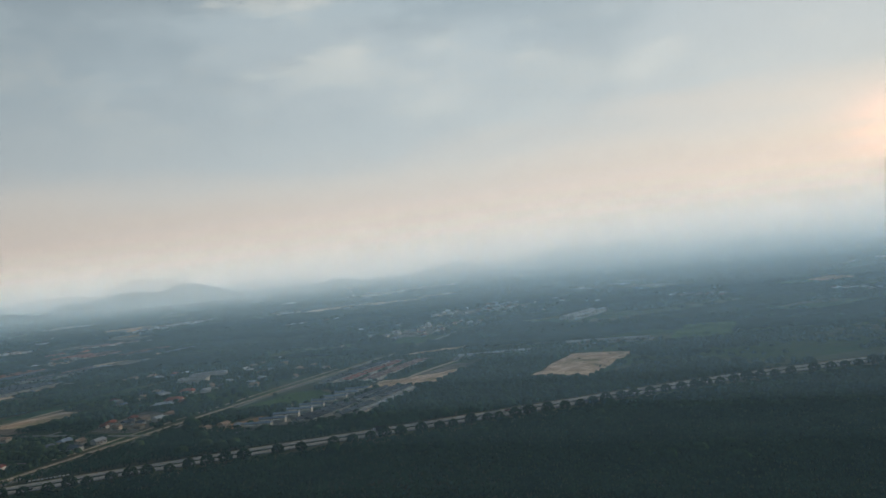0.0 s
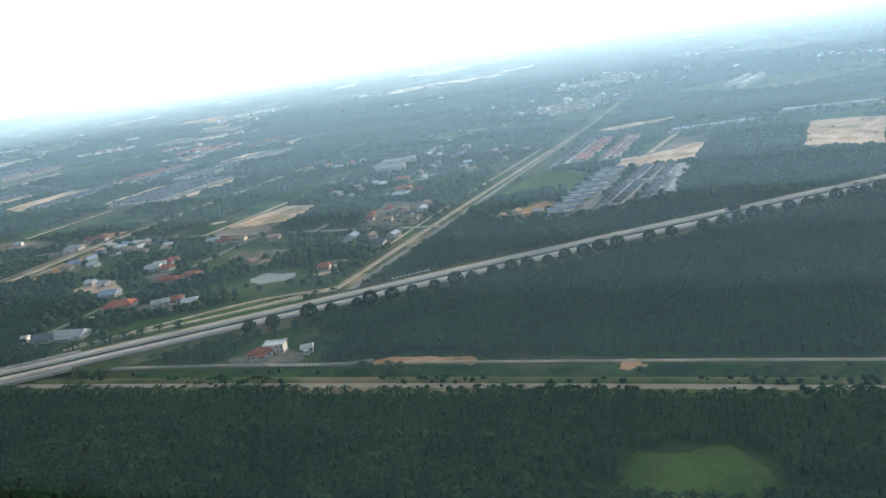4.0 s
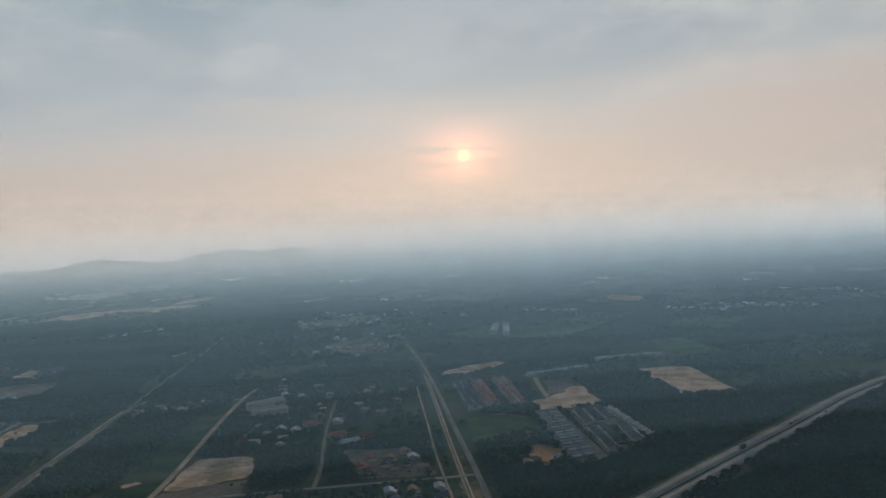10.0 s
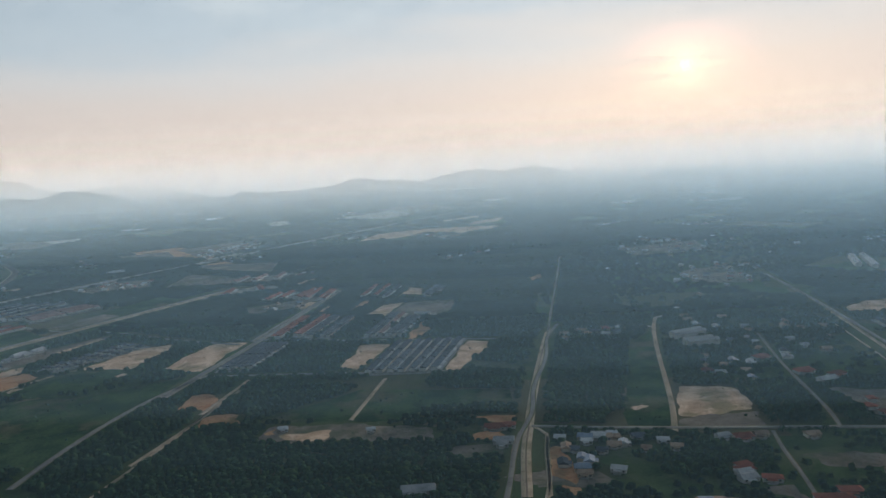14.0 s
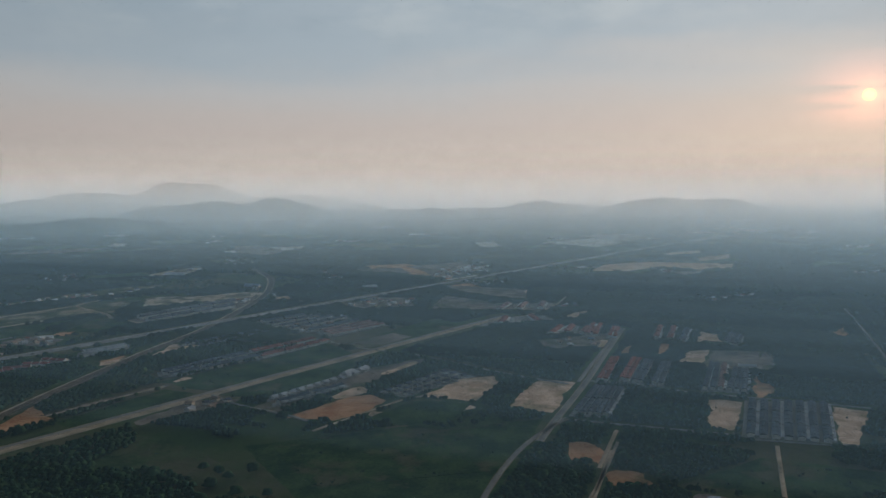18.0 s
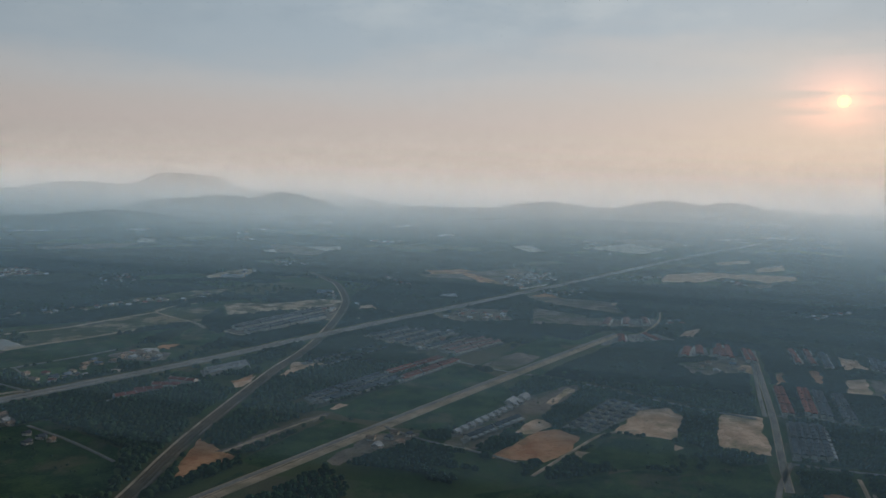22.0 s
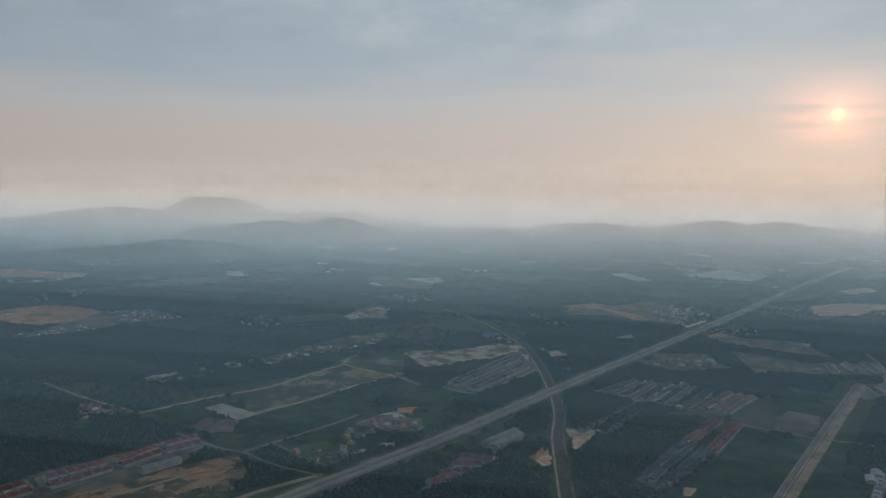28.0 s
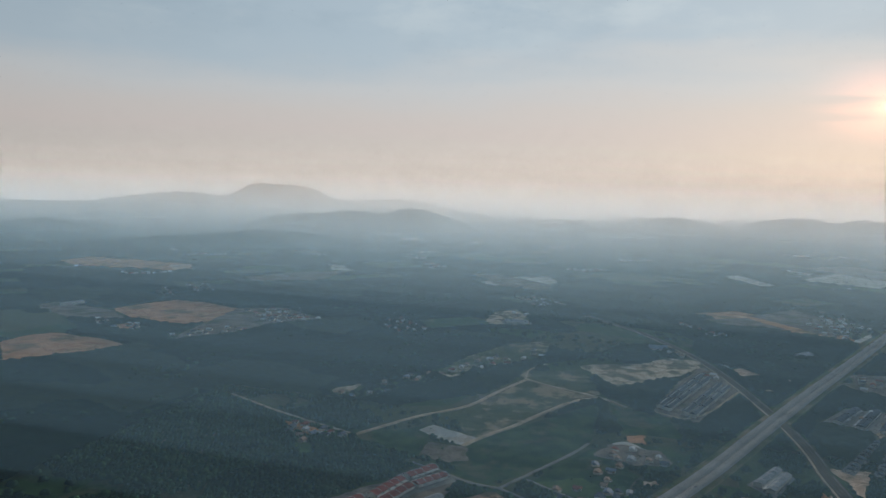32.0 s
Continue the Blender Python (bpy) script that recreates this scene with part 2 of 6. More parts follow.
M = {
    "ground": surface("ground", (0.022, 0.044, 0.018), (0.050, 0.082, 0.033), 0.012, 0.15, third=(0.085, 0.080, 0.048), bump=0.5, parcels=((0.03, 0.065, 0.02), (0.10, 0.085, 0.05))),
    "palm": surface("palm_leaf", (0.011, 0.030, 0.016), (0.025, 0.054, 0.026), 0.02, 0.6, 0.9, island=0.5, spec=0.0),
    "leaf": surface("tree_leaf", (0.011, 0.031, 0.018), (0.028, 0.057, 0.027), 0.03, 0.7, 0.9, island=0.3, spec=0.0, parcels=((0.011, 0.026, 0.017), (0.034, 0.056, 0.024))),
    "canopy": surface("forest_canopy", (0.004, 0.013, 0.009), (0.010, 0.024, 0.014), 0.006, 0.06, 0.95, bump=0.8, third=(0.013, 0.025, 0.013), spec=0.0, parcels=((0.005, 0.014, 0.009), (0.024, 0.036, 0.018))),
    "bark": surface("bark", (0.08, 0.06, 0.045), (0.16, 0.13, 0.10), 0.5, 4.0),
    "sand": surface("bare_sand", (0.37, 0.25, 0.165), (0.60, 0.43, 0.305), 0.045, 0.35, third=(0.22, 0.18, 0.10), bump=0.3, cut=(0.53, 0.62), gap=(0.41, 0.58)),
    "clay": surface("red_clay", (0.32, 0.15, 0.075), (0.50, 0.29, 0.16), 0.035, 0.25, third=(0.14, 0.12, 0.06), bump=0.3),
    "meadow": surface("meadow_grass", (0.036, 0.070, 0.022), (0.074, 0.118, 0.036), 0.03, 0.4, bump=0.3),
    "field": surface("rough_field", (0.013, 0.036, 0.013), (0.040, 0.074, 0.026), 0.025, 0.3, bump=0.3, third=(0.085, 0.082, 0.045), gap=(0.41, 0.58), cut=(0.53, 0.63)),
    "green": surface("pasture", (0.026, 0.052, 0.020), (0.056, 0.086, 0.034), 0.03, 0.3, bump=0.3, third=(0.085, 0.10, 0.05)),
    "mottled": surface("graded_earth", (0.24, 0.15, 0.085), (0.40, 0.27, 0.17), 0.06, 0.25, third=(0.035, 0.050, 0.025), bump=0.3, cut=(0.47, 0.53)),
    "rubble": surface("pale_rubble", (0.30, 0.24, 0.17), (0.52, 0.44, 0.33), 0.05, 0.3, third=(0.06, 0.075, 0.045), bump=0.3, cut=(0.47, 0.56)),
    "heath": surface("heath", (0.035, 0.058, 0.026), (0.085, 0.095, 0.05), 0.03, 0.25, third=(0.27, 0.21, 0.135), bump=0.4, cut=(0.51, 0.58)),
    "scrub": surface("scrub", (0.034, 0.054, 0.024), (0.075, 0.085, 0.044), 0.03, 0.25, third=(0.25, 0.185, 0.11), bump=0.4, cut=(0.50, 0.57)),
    "lot": surface("trodden_lot", (0.10, 0.09, 0.075), (0.22, 0.18, 0.14), 0.03, 0.25, third=(0.06, 0.075, 0.04), bump=0.2),
    "pale": surface("pale_gravel", (0.34, 0.33, 0.30), (0.52, 0.50, 0.45), 0.04, 0.3, third=(0.25, 0.22, 0.17)),
    "asphalt": surface("asphalt", (0.19, 0.187, 0.18), (0.26, 0.255, 0.245), 0.03, 0.6, 0.9),
    "lane": surface("worn_asphalt", (0.14, 0.135, 0.125), (0.23, 0.22, 0.20), 0.03, 0.5, 0.9),
    "dirt": surface("dirt_track", (0.26, 0.205, 0.145), (0.42, 0.345, 0.255), 0.05, 0.5, third=(0.2, 0.17, 0.11)),
    "verge": surface("verge_grass", (0.05, 0.075, 0.03), (0.11, 0.12, 0.055), 0.03, 0.4, third=(0.22, 0.17, 0.11)),
    "concrete": surface("concrete", (0.30, 0.29, 0.27), (0.44, 0.43, 0.40), 0.1, 1.0),
    "paint": surface("road_paint", (0.26, 0.26, 0.25), (0.4, 0.4, 0.38), 0.3, 2.0, 0.9),
    "ballast": surface("ballast", (0.065, 0.055, 0.038), (0.11, 0.092, 0.066), 0.05, 1.0),
    "steel": surface("rail_steel", (0.10, 0.09, 0.08), (0.16, 0.15, 0.14), 0.2, 2.0, 0.8, metal=0.2),
    "water": surface("muddy_water", (0.24, 0.19, 0.135), (0.30, 0.245, 0.18), 0.02, 0.2, 0.6, spec=0.15),
    "wall": surface("render_wall", (0.42, 0.40, 0.37), (0.60, 0.58, 0.54), 0.1, 1.0),
    "wall_tan": surface("tan_wall", (0.42, 0.36, 0.28), (0.56, 0.49, 0.40), 0.1, 1.0),
    "roof_red": surface("red_roof_tiles", (0.17, 0.058, 0.042), (0.26, 0.098, 0.068), 0.08, 0.9, vary=0.6),
    "roof_terra": surface("dark_red_roof_tiles", (0.18, 0.06, 0.05), (0.26, 0.095, 0.075), 0.08, 0.9, vary=0.6),
    "roof_pink": surface("faded_roof_tiles", (0.17, 0.10, 0.09), (0.25, 0.16, 0.14), 0.08, 0.9, vary=0.6),
    "roof_grey": surface("grey_roof_tiles", (0.050, 0.060, 0.075), (0.095, 0.105, 0.125), 0.08, 0.9, vary=0.6),
    "roof_white": surface("pale_metal_roof", (0.27, 0.29, 0.31), (0.42, 0.43, 0.44), 0.1, 0.9, 0.9, vary=0.6),
    "roof_blue": surface("blue_metal_roof", (0.14, 0.18, 0.24), (0.20, 0.25, 0.32), 0.1, 0.9, 0.85, spec=0.1, vary=0.6),
    "roof_brown": surface("rusty_metal_roof", (0.18, 0.12, 0.085), (0.32, 0.24, 0.18), 0.1, 0.6, 0.7, vary=0.6),
    "glass": surface("dark_glass", (0.03, 0.035, 0.04), (0.05, 0.055, 0.06), 0.2, 1.0, 0.3, spec=0.3),
    "rubber": surface("rubber", (0.02, 0.02, 0.02), (0.03, 0.03, 0.03), 1.0, 5.0, 0.8),
    # haze colours carry scattered light: blue nearby, paler far off to meet the sky
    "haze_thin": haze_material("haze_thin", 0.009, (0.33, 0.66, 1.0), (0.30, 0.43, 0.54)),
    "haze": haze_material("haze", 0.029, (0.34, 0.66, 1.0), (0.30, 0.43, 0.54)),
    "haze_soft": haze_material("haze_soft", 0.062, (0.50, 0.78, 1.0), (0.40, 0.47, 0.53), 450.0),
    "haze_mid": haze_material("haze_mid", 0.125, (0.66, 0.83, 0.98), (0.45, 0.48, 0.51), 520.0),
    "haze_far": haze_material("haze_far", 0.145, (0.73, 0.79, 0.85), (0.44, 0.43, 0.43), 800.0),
    "pond_water": surface("pond_water", (0.15, 0.16, 0.13), (0.20, 0.205, 0.17), 0.03, 0.2, 0.5, spec=0.25),
}


# ---- building blocks ----
def sink(x, y):
    """How far the plain falls away towards the horizon."""
    return 75.0 * np.clip((0.334 * x + 0.9425 * y - 3000) / 6000, 0, 1.6) ** 2


def mesh(name, verts, faces, material):
    """A mesh from numpy arrays: verts (n, 3), faces (m, 3) or (m, 4)."""
    verts, faces = np.array(verts, "f"), np.asarray(faces, "i")
    verts[:, 2] -= sink(verts[:, 0], verts[:, 1])
    me = bpy.data.meshes.new(name)
    me.vertices.add(len(verts))
    me.vertices.foreach_set("co", (verts * U).ravel())
    k = faces.shape[1]
    me.loops.add(faces.size)
    me.loops.foreach_set("vertex_index", faces.ravel())
    me.polygons.add(len(faces))
    me.polygons.foreach_set("loop_start", np.arange(0, faces.size, k, dtype="i"))
    me.polygons.foreach_set("loop_total", np.full(len(faces), k, "i"))
    me.materials.append(M[material])
    me.update(calc_edges=True)
    return me


def from_bm(name, bm, material):
    me = bpy.data.meshes.new(name)
    bmesh.ops.triangulate(bm, faces=[f for f in bm.faces if len(f.verts) > 4])
    bmesh.ops.recalc_face_normals(bm, faces=bm.faces)
    for v in bm.verts:
        v.co.z -= sink(v.co.x, v.co.y)
        v.co *= U
    bm.to_mesh(me)
    bm.free()
    me.materials.append(M[material])
    return me


def spot(x, y, z=0.0, turn=0.0):
    """A place of the plan."""
    return pose(x * U, y * U, (z - sink(x, y)) * U, 0, 0, turn)


def part(name, me, parent, label="", at=None):
    ob = new(name, me)
    ob.parent = parent
    if at is not None:
        ob.matrix_basis = at
    return tagged(ob, label) if label else ob


def box(bm, x0, y0, z0, x1, y1, z1):
    v = [bm.verts.new((x, y, z)) for z in (z0, z1) for x, y in ((x0, y0), (x1, y0), (x1, y1), (x0, y1))]
    for f in ((3, 2, 1, 0), (4, 5, 6, 7), (0, 1, 5, 4), (1, 2, 6, 5), (2, 3, 7, 6), (3, 0, 4, 7)):
        bm.faces.new([v[i] for i in f])


def boxed(name, material, *boxes):
    bm = bmesh.new()
    for b in boxes:
        box(bm, *b)
    return from_bm(name, bm, material)


def inside(poly, px, py, grow=0.0):
    """Which of the points lie in the polygon, grown by some metres about its middle."""
    p = np.array(poly, float)
    c = p.mean(0)
    d = p - c
    p = c + d * (1 + grow / np.maximum(np.hypot(*d.T), 1))[:, None]
    res = np.zeros(len(px), bool)
    for (x0, y0), (x1, y1) in zip(p, np.roll(p, -1, 0)):
        cross = (y0 > py) != (y1 > py)
        res ^= cross & (px < (x1 - x0) * (py - y0) / (y1 - y0 + 1e-9) + x0)
    return res


def smooth_line(pts, step=14.0):
    """A polyline rounded off and cut into even steps."""
    p = np.array(pts, float)
    for _ in range(2):
        if len(p) > 2:
            q = np.empty((2 * len(p) - 2, 2))
            q[0::2], q[1::2] = p[:-1] * 0.75 + p[1:] * 0.25, p[:-1] * 0.25 + p[1:] * 0.75
            p = np.vstack([p[:1], q, p[-1:]])
    s = np.r_[0, np.cumsum(np.hypot(*np.diff(p, axis=0).T))]
    t = np.linspace(0, s[-1], max(2, int(s[-1] / step) + 1))
    return np.c_[np.interp(t, s, p[:, 0]), np.interp(t, s, p[:, 1])]


def near_line(line, px, py, reach):
    res = np.zeros(len(px), bool)
    lo, hi = line.min(0) - reach, line.max(0) + reach
    pick = np.where((px > lo[0]) & (px < hi[0]) & (py > lo[1]) & (py < hi[1]))[0]
    if len(pick) == 0:
        return res
    x, y = px[pick], py[pick]
    hit = np.zeros(len(pick), bool)
    for a, b in zip(line[:-1], line[1:]):
        d = b - a
        t = np.clip(((x - a[0]) * d[0] + (y - a[1]) * d[1]) / max(d @ d, 1e-9), 0, 1)
        hit |= np.hypot(x - a[0] - t * d[0], y - a[1] - t * d[1]) < reach
    res[pick] = hit
    return res


RIVER = None
CLEAR, LINES, SPARSE, LEVELS, OPEN, DENSE, FAR_HOUSES = [], [], [], [], [], [], []      # open plots, roads with reach, thinly wooded plots, layers of plots, plots with a few bushes, unbroken forest, far houses


def strip(line, offsets, heights):
    """A band along a line, from cross-section offsets and heights."""
    d = np.gradient(line, axis=0)
    d /= np.maximum(np.hypot(*d.T), 1e-6)[:, None]
    side = np.c_[-d[:, 1], d[:, 0]]
    k, n = len(offsets), len(line)
    v = np.array([(*(line[i] + side[i] * o), h) for i in range(n) for o, h in zip(offsets, heights)])
    f = [(i * k + j + 1, i * k + j, (i + 1) * k + j, (i + 1) * k + j + 1) for i in range(n - 1) for j in range(k - 1)]
    return v, f


PLOTS = {
    "sand": ("sand_plot", "levelled plot of bare tan sand with tyre marks"), "clay": ("clay_plot", "bare patch of reddish clay soil"),
    "meadow": ("meadow", "bright green grass meadow between trees"), "field": ("field", "dark green rough grass field"),
    "green": ("village_green", "rough green pasture between village houses"), "scrub": ("scrubland", "scrubby ground with brown earth patches"), "lot": ("dirt_lot", "trodden grey brown lot of earth"),
    "rubble": ("rubble_ground", "pale worked ground with weeds and heaps"), "heath": ("heath", "rough open heath with worn sandy patches"),
    "mottled": ("graded_ground", "graded tan earth half grown over with weeds"),
    "pale": ("gravel_pad", "pale gravel pad cleared of plants"), "pond": ("pond", "pale muddy pond among trees"),
}


def patch(kind, poly):
    """A plot of ground with a ragged edge, laid a hand's width over what lies beneath."""
    p = np.array(poly, float)
    rng = np.random.default_rng(int(abs(p.sum())) % 99991)
    edge = []
    for a, b in zip(p, np.roll(p, -1, 0)):
        n = max(3, int(np.hypot(*(b - a)) / 5))
        edge += [a + (b - a) * i / n for i in range(n)]
    edge = np.array(edge)
    if kind in ("clay", "scrub", "rubble", "heath", "lot", "pale", "mottled", "meadow", "pond", "sand"):
        for _ in range(1):
            edge = edge * 0.5 + (np.roll(edge, 1, 0) + np.roll(edge, -1, 0)) * 0.25
        s = np.linspace(0, 2 * math.pi, len(edge), endpoint=False)
        sway = sum(np.sin(k * s + rng.uniform(0, 6)) / k for k in (3, 5, 8, 13)) * min(5.0, 0.03 * np.ptp(p))
        out = edge - edge.mean(0)
        edge = edge + out / np.maximum(np.hypot(*out.T), 1)[:, None] * sway[:, None]
    ragged = {"sand": 1.0, "clay": 1.5, "pond": 0.4, "pale": 0.8, "lot": 1.6, "scrub": 2.0, "heath": 2.2, "rubble": 2.0, "mottled": 1.8}.get(kind, 0.8)
    lumps = rng.normal(0, ragged * 2.2, edge.shape)
    for _ in range(2):
        lumps = (np.roll(lumps, 1, 0) + lumps + np.roll(lumps, -1, 0)) / 3
    edge += lumps * min(1.0, 0.012 * np.ptp(p)) + rng.normal(0, ragged * 0.5, edge.shape)
    lo, hi = p.min(0), p.max(0)
    level = 1 + max([l for l, a, b in LEVELS if (a < hi).all() and (b > lo).all()], default=0)
    LEVELS.append((level, lo, hi))
    z, n = 0.02 * level, len(edge)
    bm = bmesh.new()
    top = [bm.verts.new((x, y, z)) for x, y in edge]
    low = [bm.verts.new((x, y, -0.3)) for x, y in edge]
    bm.faces.new(top)
    for i in range(n):
        bm.faces.new((top[i], low[i], low[(i + 1) % n], top[(i + 1) % n]))
    name, label = PLOTS[kind]
    me = from_bm(name, bm, "pond_water" if kind == "pond" else kind)
    tagged(new(name, me), label, "water" if kind == "pond" else "ground", kind="structure")
    if kind in ("field", "meadow", "lot", "mottled", "sand", "rubble", "heath"):
        OPEN.append((poly, {"field": 0.06, "meadow": 0.03, "lot": 0.03, "mottled": 0.05, "sand": 0.012, "rubble": 0.02, "heath": 0.09}[kind]))
    if kind in ("scrub", "green"):
        SPARSE.append(poly)
    else:
        CLEAR.append((poly, 14.0 if kind == "pond" else 3.0))


def bridge(base, line, h, top):
    """A concrete deck with parapets on rows of piers."""
    part("bridge_deck", mesh("bridge_deck", *strip(line, (h + 0.5, h + 0.5, -h - 0.5, -h - 0.5, h + 0.5), (top - 1.7, top - 0.12, top - 0.12, top - 1.7, top - 1.7)), "concrete"), base, "concrete bridge deck")
    for s in (1, -1):
        part("parapet", mesh("parapet", *strip(line, (s * (h + 0.1), s * (h + 0.1), s * (h + 0.5), s * (h + 0.5)), (top - 0.1, top + 0.9, top + 0.9, top - 1.0)), "concrete"), base)
    pier = boxed("pier", "concrete", (-0.8, -1.4, -0.5, 0.8, 1.4, top - 1.6))
    for i in range(1, len(line) - 1, 2):
        d = line[i + 1] - line[i - 1]
        n = np.array((-d[1], d[0])) / np.hypot(*d)
        for o in (-11, -4, 4, 11):
            part("pier", pier, base, at=spot(*(line[i] + n * o), 0, math.degrees(math.atan2(d[1], d[0]))))


def road(kind, width, pts):
    global RIVER
    line = smooth_line(pts)
    h = width / 2
    LINES.append((line, h + {"expressway": 9, "highway": 9, "railway": 5, "river": 5}.get(kind, max(3.0, 1.15 * width))))
    if kind in ("expressway", "highway"):
        top = 3.5 if kind == "expressway" else 0.9
        over = np.array([kind == "expressway" and near_line(RIVER, line[i:i + 1, 0], line[i:i + 1, 1], 32)[0] for i in range(len(line))])
        v, f = strip(line, (h + 9, h, h - 0.01, 0, 0.01 - h, -h, -h - 9), (-0.2, top - 0.3, top - 0.1, top - 0.1, top - 0.1, top - 0.3, -0.2))
        base = new(kind, mesh("embankment", v, [q for q in f if not over[q[1] // 7]], "verge"))
        if over.any():
            bridge(base, line[over], h, top)
        tagged(base, "dual carriageway of pale asphalt on a grassy embankment", "road", kind="structure")
        edge = 0.08 if kind == "expressway" else 0.05
        for s in (1, -1):
            part("carriageway", mesh("carriageway", *strip(line, (s * 7.2 + 6.6, s * 7.2 + 6.6, s * 7.2 - 6.6, s * 7.2 - 6.6), (top - 0.4, top, top, top - 0.4)), "asphalt"), base)
            for o in (2.4, 13.1):
                part("edge_line", mesh("edge_line", *strip(line, (s * o + edge, s * o - edge), (top + 0.012, top + 0.012)), "paint"), base)
            dash = line[::1]
            for i in range(0, len(dash) - 1, 2):
                d = dash[i + 1] - dash[i]
                seg = np.array([dash[i], dash[i] + d * 0.45])
                if 0 <= i < 120:
                    part("lane_dash", mesh("lane_dash", *strip(seg, (s * 7.5 + 0.1, s * 7.5 - 0.1), (top + 0.012, top + 0.012)), "paint"), base)
            if kind == "highway":
                continue
            part("guard_rail", mesh("guard_rail", *strip(line, (s * (h + 0.2), s * (h + 0.2) + 0.08, s * (h + 0.2) + 0.08), (top + 0.35, top + 0.35, top + 0.75)), "steel"), base)
        if kind == "highway":
            part("median_kerb", mesh("median_kerb", *strip(line, (0.9, 0.7, -0.7, -0.9), (top - 0.1, top + 0.12, top + 0.12, top - 0.1)), "lane"), base, "low paved median")
            return line
        part("median_hedge", mesh("median_hedge", *strip(line, (0.8, 0.45, -0.45, -0.8), (top - 0.1, top + 0.5, top + 0.5, top - 0.1)), "leaf"), base, "low dark hedge on the median")
        return line
    if kind == "railway":
        base = tagged(new("railway", mesh("ballast_bed", *strip(line, (h + 3, h, -h, -h - 3), (-0.2, 0.5, 0.5, -0.2)), "ballast")), "railway line on a dark ballast bed with service tracks", "railway", kind="structure")
        for o in (-3.0, 3.0):
            for r in (-0.72, 0.72):
                part("rail", mesh("rail", *strip(line, (o + r + 0.05, o + r + 0.05, o + r - 0.05, o + r - 0.05), (0.5, 0.74, 0.74, 0.5)), "steel"), base)
        for o in (-h + 0.9, h - 0.9):
            part("service_path", mesh("service_path", *strip(line, (o + 1.6, o - 1.6), (0.56, 0.56)), "dirt" if o > 0 else "lot"), base)
        return line
    if kind == "river":
        RIVER = line
        base = tagged(new("river", mesh("river", *strip(line, (h, -h), (0.1, 0.1)), "water")), "narrow muddy river between low green banks", "river", kind="structure")
        for s in (1, -1):
            part("bank", mesh("bank", *strip(line, (s * h - s * 0.6, s * h + s * 1.5, s * h + s * 7), (0.0, 1.2, 0.0)), "verge"), base)
        return line
    if kind == "drain":
        base = tagged(new("drain_reserve", mesh("drain_reserve", *strip(line, (h + 0.7, h, -h, -h - 0.7), (-0.2, 0.52, 0.52, -0.2)), "dirt")), "bare earth reserve along an open drain", "drain", kind="structure")
        part("channel", mesh("channel", *strip(line, (0.7, 0.6, -0.6, -0.7), (0.46, 0.54, 0.54, 0.46)), "lot"), base)
        return line
    mat = "dirt" if kind == "dirt" else "lane"
    top = 0.56 if kind == "dirt" else 0.60
    name = "dirt_track" if kind == "dirt" else "road"
    base = tagged(new(name, mesh(name, *strip(line, (h + 0.5, h, -h, -h - 0.5), (-0.2, top, top, -0.2)), mat)), "pale tan dirt track" if kind == "dirt" else "narrow worn asphalt road with bare shoulders", "track" if kind == "dirt" else "road", kind="structure")
    if kind != "dirt":
        for s in (1, -1):
            part("shoulder", mesh("shoulder", *strip(line, (s * (h + 0.7), s * (h - 0.1)), (top - 0.02, top + 0.02)), "dirt" if width > 6.5 else "verge"), base)
    return line


# ---- houses ----
def hip_roof(w, d, z, rise, over=0.7, ridge=0.5):
    """A hipped roof with thickness; ridge: its share of the length."""
    bm = bmesh.new()
    a, b, r = w / 2 + over, d / 2 + over, w * ridge / 2
    low = [bm.verts.new((x, y, z - 0.25)) for x, y in ((-a, -b), (a, -b), (a, b), (-a, b))]
    rim = [bm.verts.new((x, y, z)) for x, y in ((-a, -b), (a, -b), (a, b), (-a, b))]
    top = [bm.verts.new((-r, 0, z + rise)), bm.verts.new((r, 0, z + rise))]
    bm.faces.new(low[::-1])
    for i in range(4):
        bm.faces.new((low[i], low[(i + 1) % 4], rim[(i + 1) % 4], rim[i]))
    bm.faces.new((rim[0], rim[1], top[1], top[0]))
    bm.faces.new((rim[2], rim[3], top[0], top[1]))
    bm.faces.new((rim[1], rim[2], top[1]))
    bm.faces.new((rim[3], rim[0], top[0]))
    return bm


HOUSES = {}


